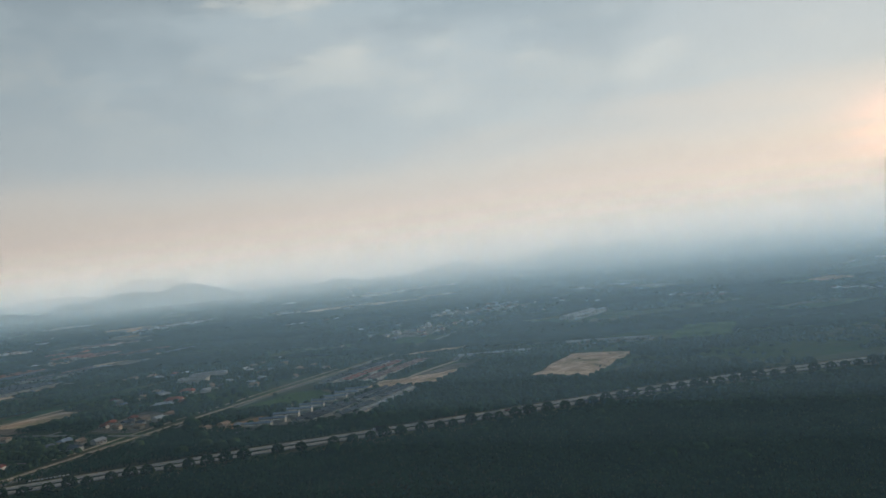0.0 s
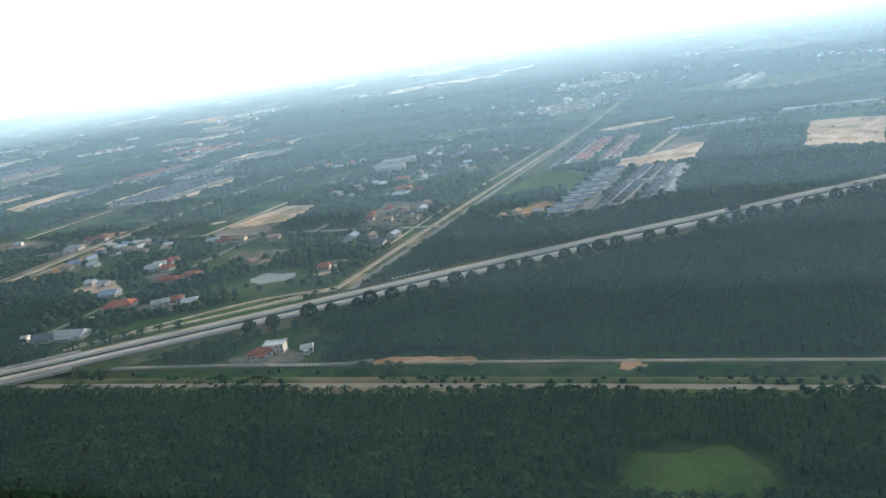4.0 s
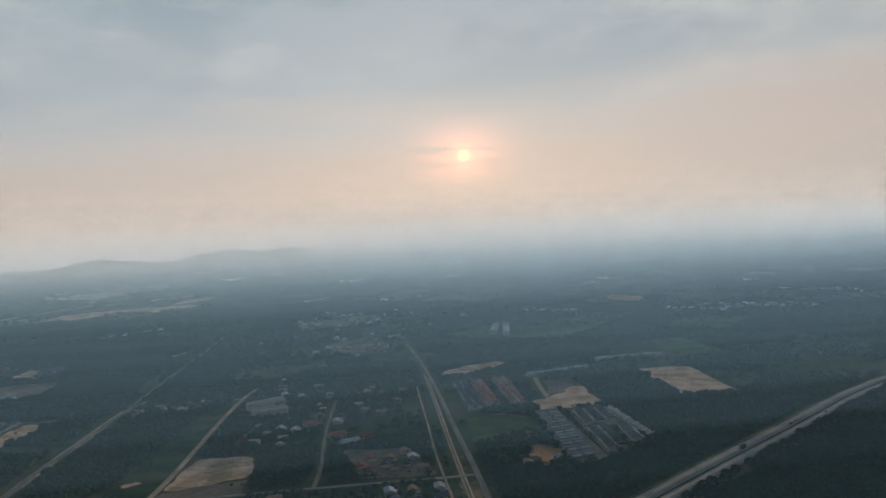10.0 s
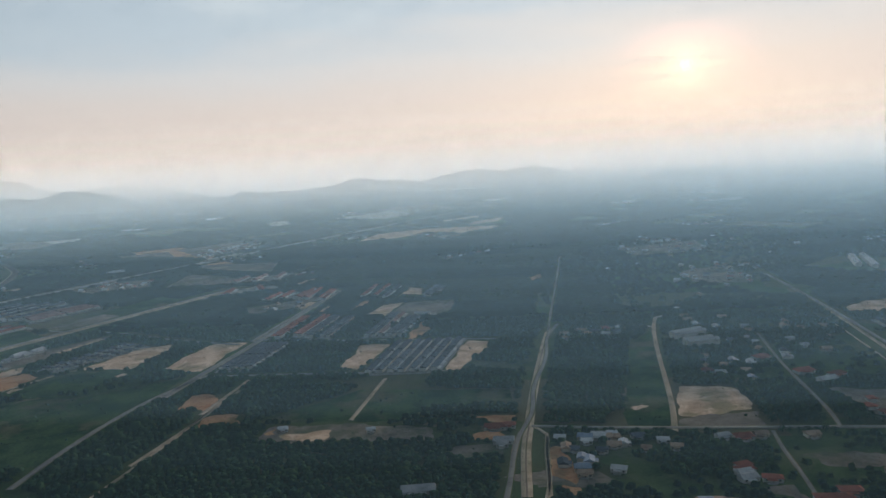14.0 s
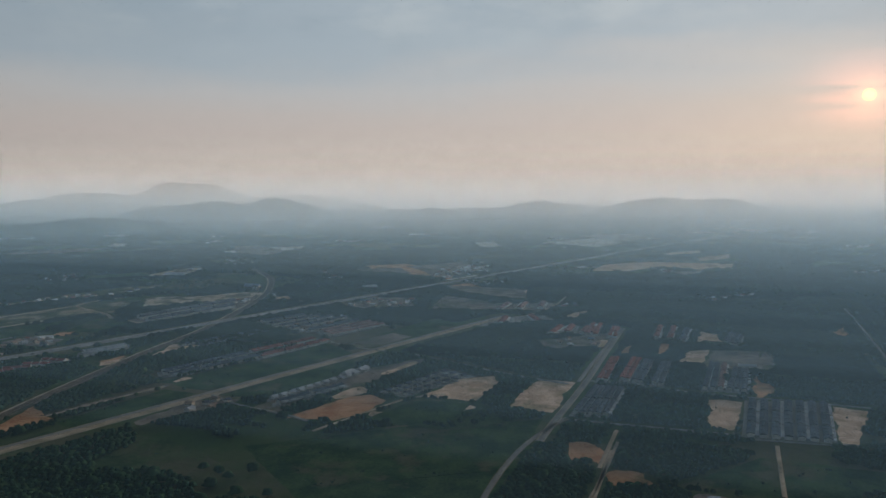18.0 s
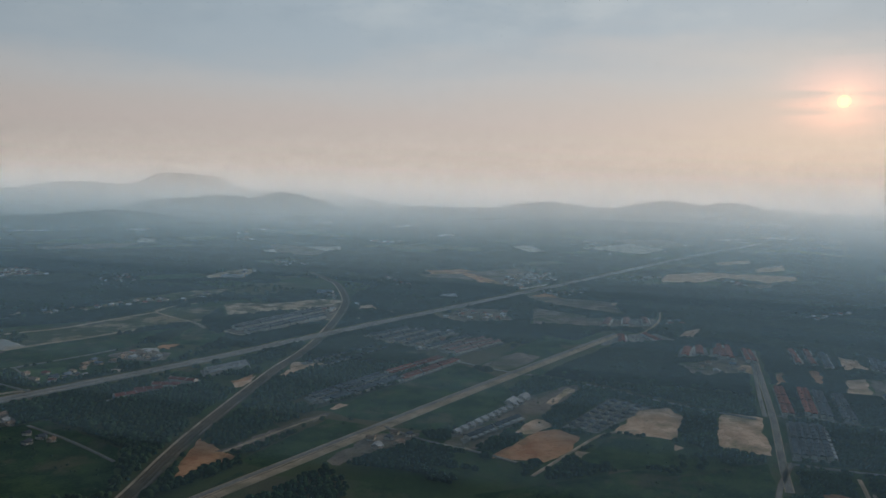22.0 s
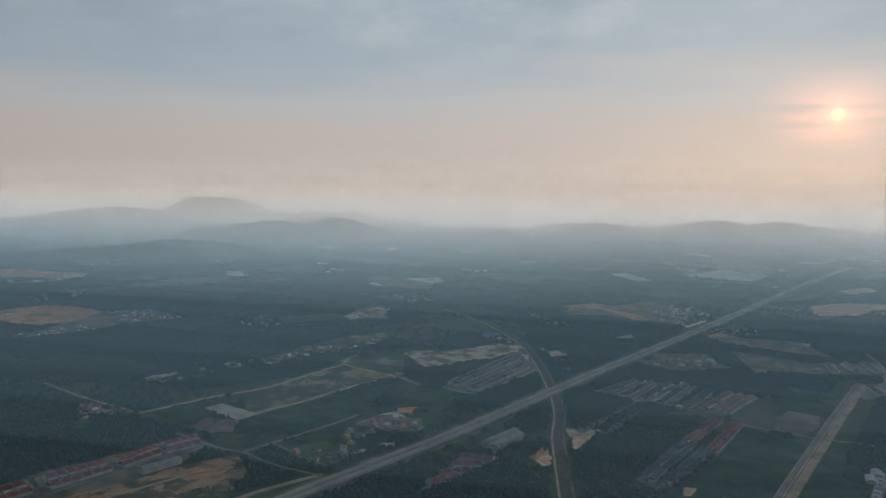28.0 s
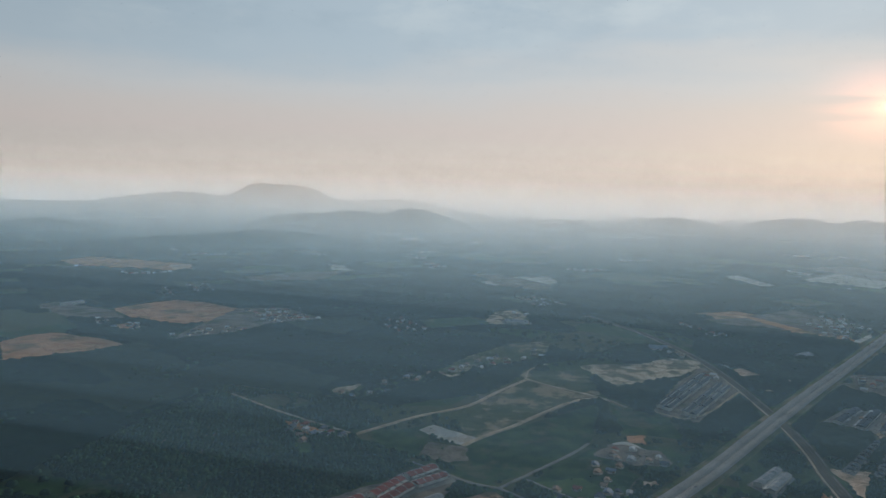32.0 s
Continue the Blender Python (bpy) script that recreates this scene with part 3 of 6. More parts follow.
def make_house(roof, w, d):
    """A village house: walls, hipped or gabled roof, a porch, a door and windows."""
    h = 3.3
    base = new("house")
    part("wall", boxed("wall", "wall_tan" if roof in ("brown", "blue") else "wall", (-w / 2, -d / 2, -0.3, w / 2, d / 2, h)), base)
    part("roof", from_bm("roof", hip_roof(w, d, h, d * 0.26, ridge=0.55 if roof == "red" else 0.98), "roof_" + roof), base)
    porch = part("porch", boxed("porch", "concrete", (-w * 0.3, -d / 2 - 3.2, -0.2, w * 0.2, -d / 2 - 0.01, 0.25)), base)
    part("porch_roof", boxed("porch_roof", "roof_" + roof, (-w * 0.32, -d / 2 - 3.5, 2.6, w * 0.22, -d / 2 - 0.02, 2.78)), porch)
    for x in (-w * 0.29, w * 0.19):
        part("post", boxed("post", "wall", (x - 0.12, -d / 2 - 3.2, 0.2, x + 0.12, -d / 2 - 2.96, 2.6)), porch)
    part("door", boxed("door", "roof_brown", (-0.5, -d / 2 - 0.06, 0.25, 0.5, -d / 2 + 0.05, 2.3)), base)
    for x in (-w * 0.33, w * 0.33):
        for y in (-d / 2, d / 2):
            part("window", boxed("window", "glass", (x - 0.8, y - 0.05, 1.0, x + 0.8, y + 0.05, 2.2)), base)
    words = {"red": "village house with a red tiled hipped roof", "white": "house with a pale metal roof and rendered walls",
             "blue": "shed house with a blue metal roof", "brown": "village house with a rusty metal roof", "grey": "house with a grey tiled roof"}[roof]
    return tagged(base, words, "house", "village houses")


def place_house(roof, w, d, x, y, angle):
    key = (roof, w, d)
    m = spot(x, y, 0.3, angle)
    if key not in HOUSES:
        HOUSES[key] = make_house(roof, w, d)
        HOUSES[key].matrix_basis = m
    else:
        copy_thing(HOUSES[key], m)
    c, s = w / 2 + 2.5, d / 2 + 2.5
    CLEAR.append(([(x - c, y - s), (x + c, y - s), (x + c, y + s), (x - c, y + s)], 0.0))


def villa(x, y, angle):
    """A white two-storey building with a flat roof, window rows, a balcony and a red-roofed annex."""
    base = new("villa")
    part("wall", boxed("wall", "wall", (-8, -5, -0.3, 8, 5, 6.6)), base)
    part("roof", boxed("roof", "roof_white", (-8.6, -5.6, 6.6, 8.6, 5.6, 6.95)), base, "flat pale roof slab")
    for y0 in (-5.6, 5.35):
        part("parapet", boxed("parapet", "wall", (-8.6, y0, 6.95, 8.6, y0 + 0.25, 7.5)), base)
    balcony = part("balcony", boxed("balcony", "concrete", (-5, -6.6, 3.2, 5, -5.02, 3.4)), base)
    part("railing", boxed("railing", "wall", (-5, -6.6, 3.4, 5, -6.5, 4.3)), balcony)
    pane = boxed("window", "glass", (-0.8, -0.06, 0, 0.8, 0.06, 1.3))
    for z in (1.0, 4.4):
        for px in (-6.4, -3.2, 3.2, 6.4):
            for py in (-5, 5):
                part("window", pane, base, at=spot(px, py, z))
    part("door", boxed("door", "roof_brown", (-0.7, -5.08, 0, 0.7, -4.9, 2.2)), base)
    annex = part("annex", boxed("annex", "wall_tan", (-17, -4, -0.3, -8.01, 4, 3.2)), base)
    part("annex_roof", from_bm("annex_roof", hip_roof(9, 8, 3.2, 2.0), "roof_red"), annex, "red tiled roof", at=spot(-12.5, 0))
    base.matrix_basis = spot(x, y, 0.3, angle) @ Matrix.Scale(0.8, 4)
    tagged(base, "white two-storey building with flat roof and red-roofed annex", "house", "village houses")
    CLEAR.append(([(x - 22, y - 14), (x + 14, y - 14), (x + 14, y + 12), (x - 22, y + 12)], 0.0))


def village(count, seed, poly):
    """Small houses strewn over a plot among garden trees."""
    rng = random.Random(seed)
    p = np.array(poly, float)
    lo, hi = p.min(0), p.max(0)
    placed, tries = [], 0
    while len(placed) < count and tries < 900:
        tries += 1
        x, y = rng.uniform(lo[0], hi[0]), rng.uniform(lo[1], hi[1])
        if not inside(poly, np.array([x]), np.array([y]))[0] or any(math.hypot(x - a, y - b) < 17 for a, b in placed):
            continue
        if any(near_line(l, np.array([x]), np.array([y]), r + 4)[0] for l, r in LINES):
            continue
        placed.append((x, y))
        if 0.334 * x + 0.9425 * y > 1350:
            FAR_HOUSES.append((x, y, radians(rng.choice((-28, 62)))))
            continue
        roof = rng.choice(("red", "white", "brown", "grey", "brown", "brown", "white", "grey", "blue"))
        w, d = rng.choice(((10, 7), (12, 8), (8, 6)))
        place_house(roof, w, d, round(x), round(y), rng.choice((-28, 62, -20, 70)) + rng.uniform(-6, 6))
    SPARSE.append(poly)


def terrace(a, b, depth, roof):
    """One terrace of narrow houses from a to b: walls, a long gable roof, raised dividing walls and car porches."""
    a, b = Vector((*a, 0)), Vector((*b, 0))
    length, ang = (b - a).length, math.degrees(math.atan2(b.y - a.y, b.x - a.x))
    mid = (a + b) / 2
    shed = roof in ("shed", "school", "flat")
    tone = {"shed": "roof_white", "school": "roof_white", "flat": "roof_grey"}.get(roof, "roof_" + roof)
    h, rise = (6.5, 2.2) if shed else (4.4, min(2.6, depth * 0.2))
    L, D = length / 2, depth / 2
    words = {"grey": "terrace of houses under a long grey tiled roof", "red": "terrace of houses under a long red tiled roof", "terra": "terrace of new houses under a dark red tiled roof",
             "pink": "terrace of houses under faded pink tiles", "white": "row of pale houses with light metal roofs", "blue": "short row of houses with blue-grey roofs", "shed": "long shed with a pale metal roof", "flat": "long low hall under a dull grey roof", "school": "long school block with a pale roof"}[roof]
    base = tagged(new("long_shed" if roof in ("shed", "flat") else "school_block" if roof == "school" else "terrace_row"), words, "shed" if shed else "terrace", "long sheds" if shed else "terraced houses")
    base.matrix_basis = spot(mid.x, mid.y, 0.25, ang)
    part("wall", boxed("wall", "wall", (-L, -D, -0.4, L, D, h)), base)
    bm = bmesh.new()
    o = 0.8
    sect = ((-D - o, h - 0.35), (-D - o, h - 0.1), (0, h + rise), (D + o, h - 0.1), (D + o, h - 0.35), (0, h + rise - 0.35))
    ends = [[bm.verts.new((x, y, z)) for y, z in sect] for x in (-L - 0.4, L + 0.4)]
    for i in range(6):
        bm.faces.new((ends[0][i], ends[0][(i + 1) % 6], ends[1][(i + 1) % 6], ends[1][i]))
    bm.faces.new(ends[0]), bm.faces.new(ends[1][::-1])
    part("roof", from_bm("roof", bm, tone), base)
    gable = bmesh.new()
    for x0, x1 in ((-L, -L + 0.25), (L - 0.25, L)):
        v = [gable.verts.new((x, y, z)) for x in (x0, x1) for y, z in ((-D, h), (D, h), (0, h + rise - 0.4))]
        for f in ((0, 1, 2), (5, 4, 3), (0, 3, 4, 1), (1, 4, 5, 2), (2, 5, 3, 0)):
            gable.faces.new([v[i] for i in f])
    part("gable", from_bm("gable", gable, "wall"), base)
    if shed:
        part("ridge_vent", boxed("ridge_vent", "concrete", (-L * 0.9, -0.5, h + rise - 0.1, L * 0.9, 0.5, h + rise + 0.35)), base)
        return base
    n = max(2, min(14, round(length / 13)))
    bm = bmesh.new()
    v = [bm.verts.new((x, y, z)) for x in (-0.2, 0.2) for y, z in ((-D - 1.0, h - 0.3), (-D - 1.0, h + 0.25), (0, h + rise + 0.4), (D + 1.0, h + 0.25), (D + 1.0, h - 0.3), (0, h + rise - 0.3))]
    for i in range(6):
        bm.faces.new((v[i], v[(i + 1) % 6], v[6 + (i + 1) % 6], v[6 + i]))
    bm.faces.new(v[:6]), bm.faces.new(v[6:][::-1])
    wall = from_bm("dividing_wall", bm, "wall" if roof in ("terra", "white") else tone)
    porch = boxed("car_porch", "wall" if roof != "grey" else "roof_white", (-length / n * 0.36, -D - 4.6, 2.9, length / n * 0.36, -D - 0.02, 3.15), (-length / n * 0.34, -D - 4.5, -0.3, -length / n * 0.34 + 0.35, -D - 4.15, 2.9), (length / n * 0.34 - 0.35, -D - 4.5, -0.3, length / n * 0.34, -D - 4.15, 2.9))
    for i in range(n + 1):
        x = -L + length * i / n
        part("dividing_wall", wall, base, at=spot(x, 0))
        if i < n:
            part("car_porch", porch, base, at=spot(x + length / n / 2, 0))
    return base


def plots(roof, along, across, quad):
    """Detached houses in a regular grid."""
    a, b, c, d = [np.array(q, float) for q in quad]
    ang = math.degrees(math.atan2(*(b - a)[::-1]))
    pad(quad)
    for i in range(along):
        for j in range(across):
            f, g = (i + 0.5) / along, (j + 0.5) / across
            p, q = a + (d - a) * g, b + (c - b) * g
            place_house(roof, 9, 7, *(p + (q - p) * f), ang + (180 if j % 2 else 0))
    CLEAR.append((quad, 9.0))


def estate(roof, rows, quad):
    """Rows of terraces side by side; the first and last edge of the quad run along the outer rows."""
    a, b, c, d = [np.array(q, float) for q in quad]
    wide = (np.hypot(*(d - a)) + np.hypot(*(c - b))) / 2 / rows
    depth = max(6.0, min(12.0, wide * 0.56))
    if roof not in ("shed", "school", "flat"):
        pad(quad)
    for i in range(rows):
        f = (i + 0.5) / rows
        p, q = a + (d - a) * f, b + (c - b) * f
        long = np.hypot(*(q - p))
        cut = 4.0 / max(long, 9)
        p, q = p + (q - p) * cut, q - (q - p) * cut
        bits = max(1, round(long / 58))
        for k in range(bits):
            s, e = k / bits, (k + 1) / bits - (5.0 / long if k < bits - 1 else 0)
            one = terrace(p + (q - p) * s, p + (q - p) * e, depth, roof)
            if i % 2:
                one.matrix_basis = one.matrix_basis @ pose(0, 0, 0, 0, 0, 180)
    CLEAR.append((quad, 9.0))


def pad(quad):
    """The paved ground of an estate."""
    p = np.array(quad, float)
    c = p.mean(0)
    d = p - c
    p = c + d * (1 + 5 / np.hypot(*d.T))[:, None]
    lo, hi = p.min(0), p.max(0)
    level = 1 + max([l for l, a, b in LEVELS if (a < hi).all() and (b > lo).all()], default=0)
    LEVELS.append((level, lo, hi))
    bm = bmesh.new()
    top, low = [bm.verts.new((*q, 0.02 * level)) for q in p], [bm.verts.new((*q, -0.3)) for q in p]
    bm.faces.new(top)
    for i in range(4):
        bm.faces.new((top[i], low[i], low[(i + 1) % 4], top[(i + 1) % 4]))
    tagged(new("estate_paving", from_bm("estate_paving", bm, "lane")), "grey asphalt lanes of a housing estate", "paving", kind="structure")


def barriers(count, ends, z=3.45):
    """White plastic road barriers in a row."""
    a, b = np.array(ends[0], float), np.array(ends[1], float)
    ang = math.degrees(math.atan2(*(b - a)[::-1]))
    bm = bmesh.new()
    v = [bm.verts.new((x, y, z)) for x in (-0.95, 0.95) for y, z in ((-0.35, 0), (0.35, 0), (0.22, 0.4), (0.12, 1.0), (-0.12, 1.0), (-0.22, 0.4))]
    for i in range(6):
        bm.faces.new((v[i], v[(i + 1) % 6], v[6 + (i + 1) % 6], v[6 + i]))
    bm.faces.new(v[:6]), bm.faces.new(v[6:][::-1])
    me = from_bm("road_barrier", bm, "wall")
    for i in range(count):
        p = a + (b - a) * i / (count - 1)
        ob = tagged(new("road_barrier", me), "white road barrier block beside the road", "barrier", "road barriers")
        ob.matrix_basis = spot(p[0], p[1], z, ang)


def vehicle(kind, tone, x, y, z, ang):
    """A car or lorry with body, cabin and wheels."""
    long, wide, high = (4.4, 1.8, 0.85) if kind == "car" else (9.5, 2.5, 3.2)
    base = new(kind)
    bm = bmesh.new()
    box(bm, -long / 2, -wide / 2, 0.35, long / 2, wide / 2, 0.35 + high)
    bmesh.ops.bevel(bm, geom=bm.edges[:], offset=0.12, segments=1, affect="EDGES")
    part("body", from_bm("body", bm, tone), base)
    if kind == "car":
        bm = bmesh.new()
        v = [bm.verts.new((px, py, pz)) for pz, s in ((1.18, 1.0), (1.62, 0.72)) for px, py in ((-1.5 * s - 0.1, -0.82), (1.15 * s - 0.1, -0.82), (1.15 * s - 0.1, 0.82), (-1.5 * s - 0.1, 0.82))]
        for f in ((3, 2, 1, 0), (4, 5, 6, 7), (0, 1, 5, 4), (1, 2, 6, 5), (2, 3, 7, 6), (3, 0, 4, 7)):
            bm.faces.new([v[i] for i in f])
        part("cabin", from_bm("cabin", bm, "glass"), base)
    else:
        part("cab", boxed("cab", "roof_white", (long / 2 + 0.15, -1.15, 0.4, long / 2 + 2.1, 1.15, 2.7)), base)
    bm = bmesh.new()
    bmesh.ops.create_cone(bm, cap_ends=True, segments=10, radius1=0.34, radius2=0.34, depth=0.24, matrix=Euler((radians(90), 0, 0)).to_matrix().to_4x4())
    wheel = from_bm("wheel", bm, "rubber")
    for px in (-long * 0.31, long * 0.31):
        for py in (-wide / 2 + 0.08, wide / 2 - 0.08):
            part("wheel", wheel, base, at=spot(px, py, 0.34))
    base.matrix_basis = spot(x, y, z, ang)
    return tagged(base, {"car": "small car driving on the carriageway", "lorry": "lorry with a pale cab on the carriageway"}[kind], kind, "traffic")


# ---- ground, far hills ----
bm = bmesh.new()
bmesh.ops.create_grid(bm, x_segments=96, y_segments=96, size=24000)
tagged(new("ground", from_bm("ground", bm, "ground")), "wide green plain reaching the hazy horizon", "ground", kind="structure")

# ---- the plan ----
# first stretch: expressway, river and plantations
road('river', 6, [(138, 273), (-109, 352), (-213, 385), (-354, 428), (-497, 470), (-746, 543)])
road('expressway', 31, [(1109, 829), (415, 742), (233, 719), (64, 673), (-207, 608), (-501, 525), (-585, 502), (-1067, 369)])
road('dirt', 1.8, [(95, 317), (-95, 377), (-207, 412), (-319, 446)])
road('lane', 4, [(-338, 454), (-358, 454), (-419, 474), (-509, 497)])
patch('field', [(-318, 441), (-96, 374), (-106, 357), (-317, 421)])
patch('field', [(-506, 490), (-421, 469), (-337, 442), (-336, 430), (-500, 477)])
patch('field', [(-278, 441), (-93, 381), (-94, 378), (-278, 436)])
patch('clay', [(-210, 405), (-200, 410), (-191, 404), (-202, 399)])
patch('meadow', [(-230, 306), (-219, 328), (-184, 323), (-174, 305), (-179, 288), (-230, 298)])
patch('field', [(-423, 517), (-383, 522), (-363, 487), (-373, 465), (-417, 480)])
# village road, drain and fields north of the expressway
patch('scrub', [(-383, 599), (-325, 734), (-258, 869), (-250, 865), (-310, 728), (-367, 594)])
road('drain', 4.5, [(-381, 598), (-354, 658), (-314, 746), (-263, 856), (-197, 996), (-150, 1096), (-100, 1203)])
road('lane', 5.5, [(-369, 591), (-352, 632), (-302, 739), (-271, 808), (-211, 943), (-128, 1126), (-50, 1311), (23, 1499)])
road('dirt', 1.8, [(-363, 679), (-345, 715)])
road('dirt', 1.8, [(-345, 715), (-328, 755), (-295, 830), (-260, 903), (-210, 1010), (-158, 1122)])
road('lane', 5.5, [(-682, 908), (-623, 879), (-549, 847), (-465, 814), (-392, 784), (-330, 755), (-303, 746)])
road('lane', 4.5, [(-812, 633), (-795, 681), (-772, 734), (-744, 793), (-711, 873), (-685, 915), (-665, 946), (-636, 1024), (-577, 1125), (-539, 1225), (-492, 1294)])
road('dirt', 2.8, [(-796, 611), (-782, 649), (-762, 692), (-742, 737), (-716, 778), (-691, 852), (-673, 885), (-683, 910)])
road('drain', 8, [(-739, 769), (-721, 819), (-704, 864), (-687, 902), (-655, 977), (-612, 1070), (-562, 1176), (-524, 1253)])
road('lane', 3.2, [(-521, 1259), (-454, 1409), (-364, 1604), (-275, 1800), (-202, 1966)])
road('dirt', 2.8, [(-723, 762), (-700, 822), (-680, 876)])
road('dirt', 4, [(-567, 545), (-527, 562), (-483, 582), (-436, 599), (-382, 601)])
road('dirt', 5, [(-570, 845), (-536, 905), (-494, 990), (-441, 1099), (-383, 1210), (-347, 1266)])
road('dirt', 3, [(-379, 1216), (-421, 1230), (-494, 1261)])
road('dirt', 4, [(-347, 1266), (-324, 1272)])
road('lane', 3.4, [(-603, 578), (-585, 621), (-563, 666), (-536, 719), (-510, 781), (-492, 815)])
road('lane', 3.4, [(-432, 804), (-409, 845), (-354, 974), (-314, 1054), (-283, 1116)])
road('dirt', 3, [(-594, 615), (-569, 613)])
patch('green', [(-595, 559), (-630, 679), (-666, 833), (-544, 822), (-397, 763), (-349, 711), (-380, 609), (-476, 581), (-548, 561)])
patch('sand', [(-514, 934), (-497, 958), (-449, 940), (-458, 899), (-472, 868), (-495, 873), (-525, 865), (-545, 881)])
patch('lot', [(-547, 878), (-497, 867), (-470, 862), (-494, 826), (-562, 852)])
patch('lot', [(-366, 896), (-312, 858), (-325, 769), (-389, 800)])
patch('clay', [(-567, 934), (-549, 943), (-546, 917), (-562, 912)])
patch('scrub', [(-778, 965), (-747, 994), (-677, 967), (-700, 908), (-755, 923)])
patch('clay', [(-723, 958), (-688, 946), (-699, 920), (-722, 940)])
patch('clay', [(-739, 915), (-704, 917), (-716, 889), (-742, 894)])
patch('lot', [(-765, 886), (-720, 878), (-727, 852), (-767, 860)])
patch('lot', [(-932, 976), (-916, 1007), (-841, 984), (-767, 939), (-775, 908), (-858, 942), (-908, 953)])
patch('sand', [(-911, 979), (-862, 974), (-866, 948), (-903, 960)])
patch('clay', [(-927, 984), (-911, 1002), (-914, 982)])
patch('clay', [(-998, 1104), (-981, 1146), (-967, 1126), (-971, 1085), (-990, 1091)])
patch('clay', [(-991, 1036), (-978, 1070), (-945, 1057), (-949, 1026)])
road('dirt', 3, [(-1061, 891), (-1031, 956), (-998, 1030), (-962, 1122)])
patch('clay', [(-685, 842), (-695, 791), (-693, 761), (-709, 757), (-705, 789)])
patch('lot', [(-744, 812), (-709, 812), (-667, 792), (-665, 765), (-726, 781)])
patch('clay', [(-756, 685), (-745, 704), (-736, 699), (-732, 676), (-750, 675)])
patch('sand', [(-750, 616), (-740, 623), (-728, 616), (-729, 607)])
patch('lot', [(-681, 624), (-677, 634), (-667, 648), (-667, 638)])
patch('sand', [(-879, 791), (-861, 788), (-856, 774), (-870, 777)])
patch('lot', [(-506, 768), (-447, 749), (-456, 719), (-503, 736)])
patch('lot', [(-573, 728), (-549, 718), (-555, 693), (-572, 705)])
patch('sand', [(-639, 703), (-627, 727), (-599, 711), (-579, 678), (-605, 680)])
patch('lot', [(-547, 621), (-533, 629), (-487, 608), (-503, 603), (-532, 607)])
patch('clay', [(-706, 798), (-695, 844), (-678, 856), (-681, 796), (-695, 771)])
patch('pond', [(-462, 658), (-450, 671), (-422, 657), (-423, 639), (-442, 641), (-460, 648)])
patch('sand', [(-401, 674), (-382, 680), (-390, 645), (-404, 639)])
patch('lot', [(-403, 682), (-376, 678), (-383, 661), (-405, 668)])
patch('scrub', [(-236, 859), (-192, 934), (-120, 911), (-191, 769), (-259, 733), (-272, 766)])
patch('clay', [(-224, 764), (-205, 766), (-220, 734), (-237, 729)])
patch('clay', [(-194, 767), (-187, 764), (-194, 751), (-203, 751)])
patch('lot', [(-434, 485), (-420, 493), (-392, 495), (-380, 467), (-412, 474)])
villa(-402, 489, -4)
place_house('red', 14, 8, -410, 484, 20)
place_house('white', 7, 6, -381, 482, 10)
place_house('white', 5, 5, -610, 577, 0)
place_house('red', 24, 14, -560, 629, 0)
place_house('red', 10, 8, -512, 624, 0)
place_house('white', 14, 8, -523, 620, 10)
place_house('white', 12, 6, -498, 614, 10)
place_house('white', 26, 12, -572, 571, -12)
place_house('grey', 16, 10, -592, 571, -10)
place_house('red', 26, 10, -541, 687, -20)
place_house('red', 16, 9, -522, 693, -20)
place_house('white', 12, 9, -571, 746, 0)
place_house('red', 12, 8, -563, 758, 0)
place_house('red', 14, 8, -558, 730, -30)
place_house('blue', 16, 11, -585, 667, -10)
place_house('white', 9, 7, -624, 715, -20)
place_house('white', 9, 7, -608, 705, -20)
place_house('white', 14, 9, -637, 859, -25)
place_house('white', 9, 7, -625, 858, -25)
place_house('white', 10, 7, -653, 850, -25)
place_house('white', 12, 8, -541, 817, 0)
place_house('red', 16, 10, -526, 809, -10)
place_house('brown', 12, 8, -510, 808, -10)
place_house('brown', 12, 8, -471, 792, -10)
place_house('white', 12, 9, -433, 978, -25)
place_house('red', 12, 9, -441, 991, -25)
place_house('red', 20, 12, -350, 948, -6)
place_house('white', 20, 10, -350, 914, 0)
place_house('red', 18, 10, -328, 925, 2)
place_house('red', 18, 12, -355, 1013, 0)
place_house('red', 10, 8, -399, 658, 0)
place_house('white', 26, 12, -813, 808, -10)
place_house('white', 18, 10, -719, 880, -20)
place_house('red', 20, 10, -715, 915, -20)
place_house('red', 12, 8, -702, 914, -20)
place_house('blue', 13, 9, -650, 860, -30)
place_house('white', 12, 9, -638, 857, -30)
place_house('blue', 13, 9, -680, 800, -20)
place_house('brown', 12, 8, -628, 850, -20)
place_house('white', 10, 8, -723, 872, -20)
place_house('red', 14, 9, -567, 751, 0)
place_house('white', 14, 9, -574, 737, 0)
place_house('white', 9, 7, -906, 988, 0)
place_house('white', 8, 6, -826, 953, 0)
estate('school', 2, [(-396, 1154), (-339, 1163), (-339, 1141), (-396, 1128)])
estate('school', 2, [(-401, 1115), (-352, 1115), (-351, 1090), (-401, 1095)])
village(16, 11, [(-377, 849), (-315, 848), (-325, 784), (-386, 810)])
village(7, 12, [(-388, 759), (-342, 732), (-353, 706), (-392, 725)])
village(8, 13, [(-248, 1187), (-168, 1134), (-235, 974), (-306, 980)])
village(8, 14, [(-709, 835), (-672, 873), (-663, 850), (-679, 788)])
village(9, 15, [(-516, 1241), (-413, 1246), (-430, 1196), (-521, 1199)])
village(6, 16, [(-655, 866), (-576, 834), (-575, 807), (-639, 822)])
village(8, 17, [(-345, 1111), (-262, 1196), (-310, 1015), (-360, 977)])
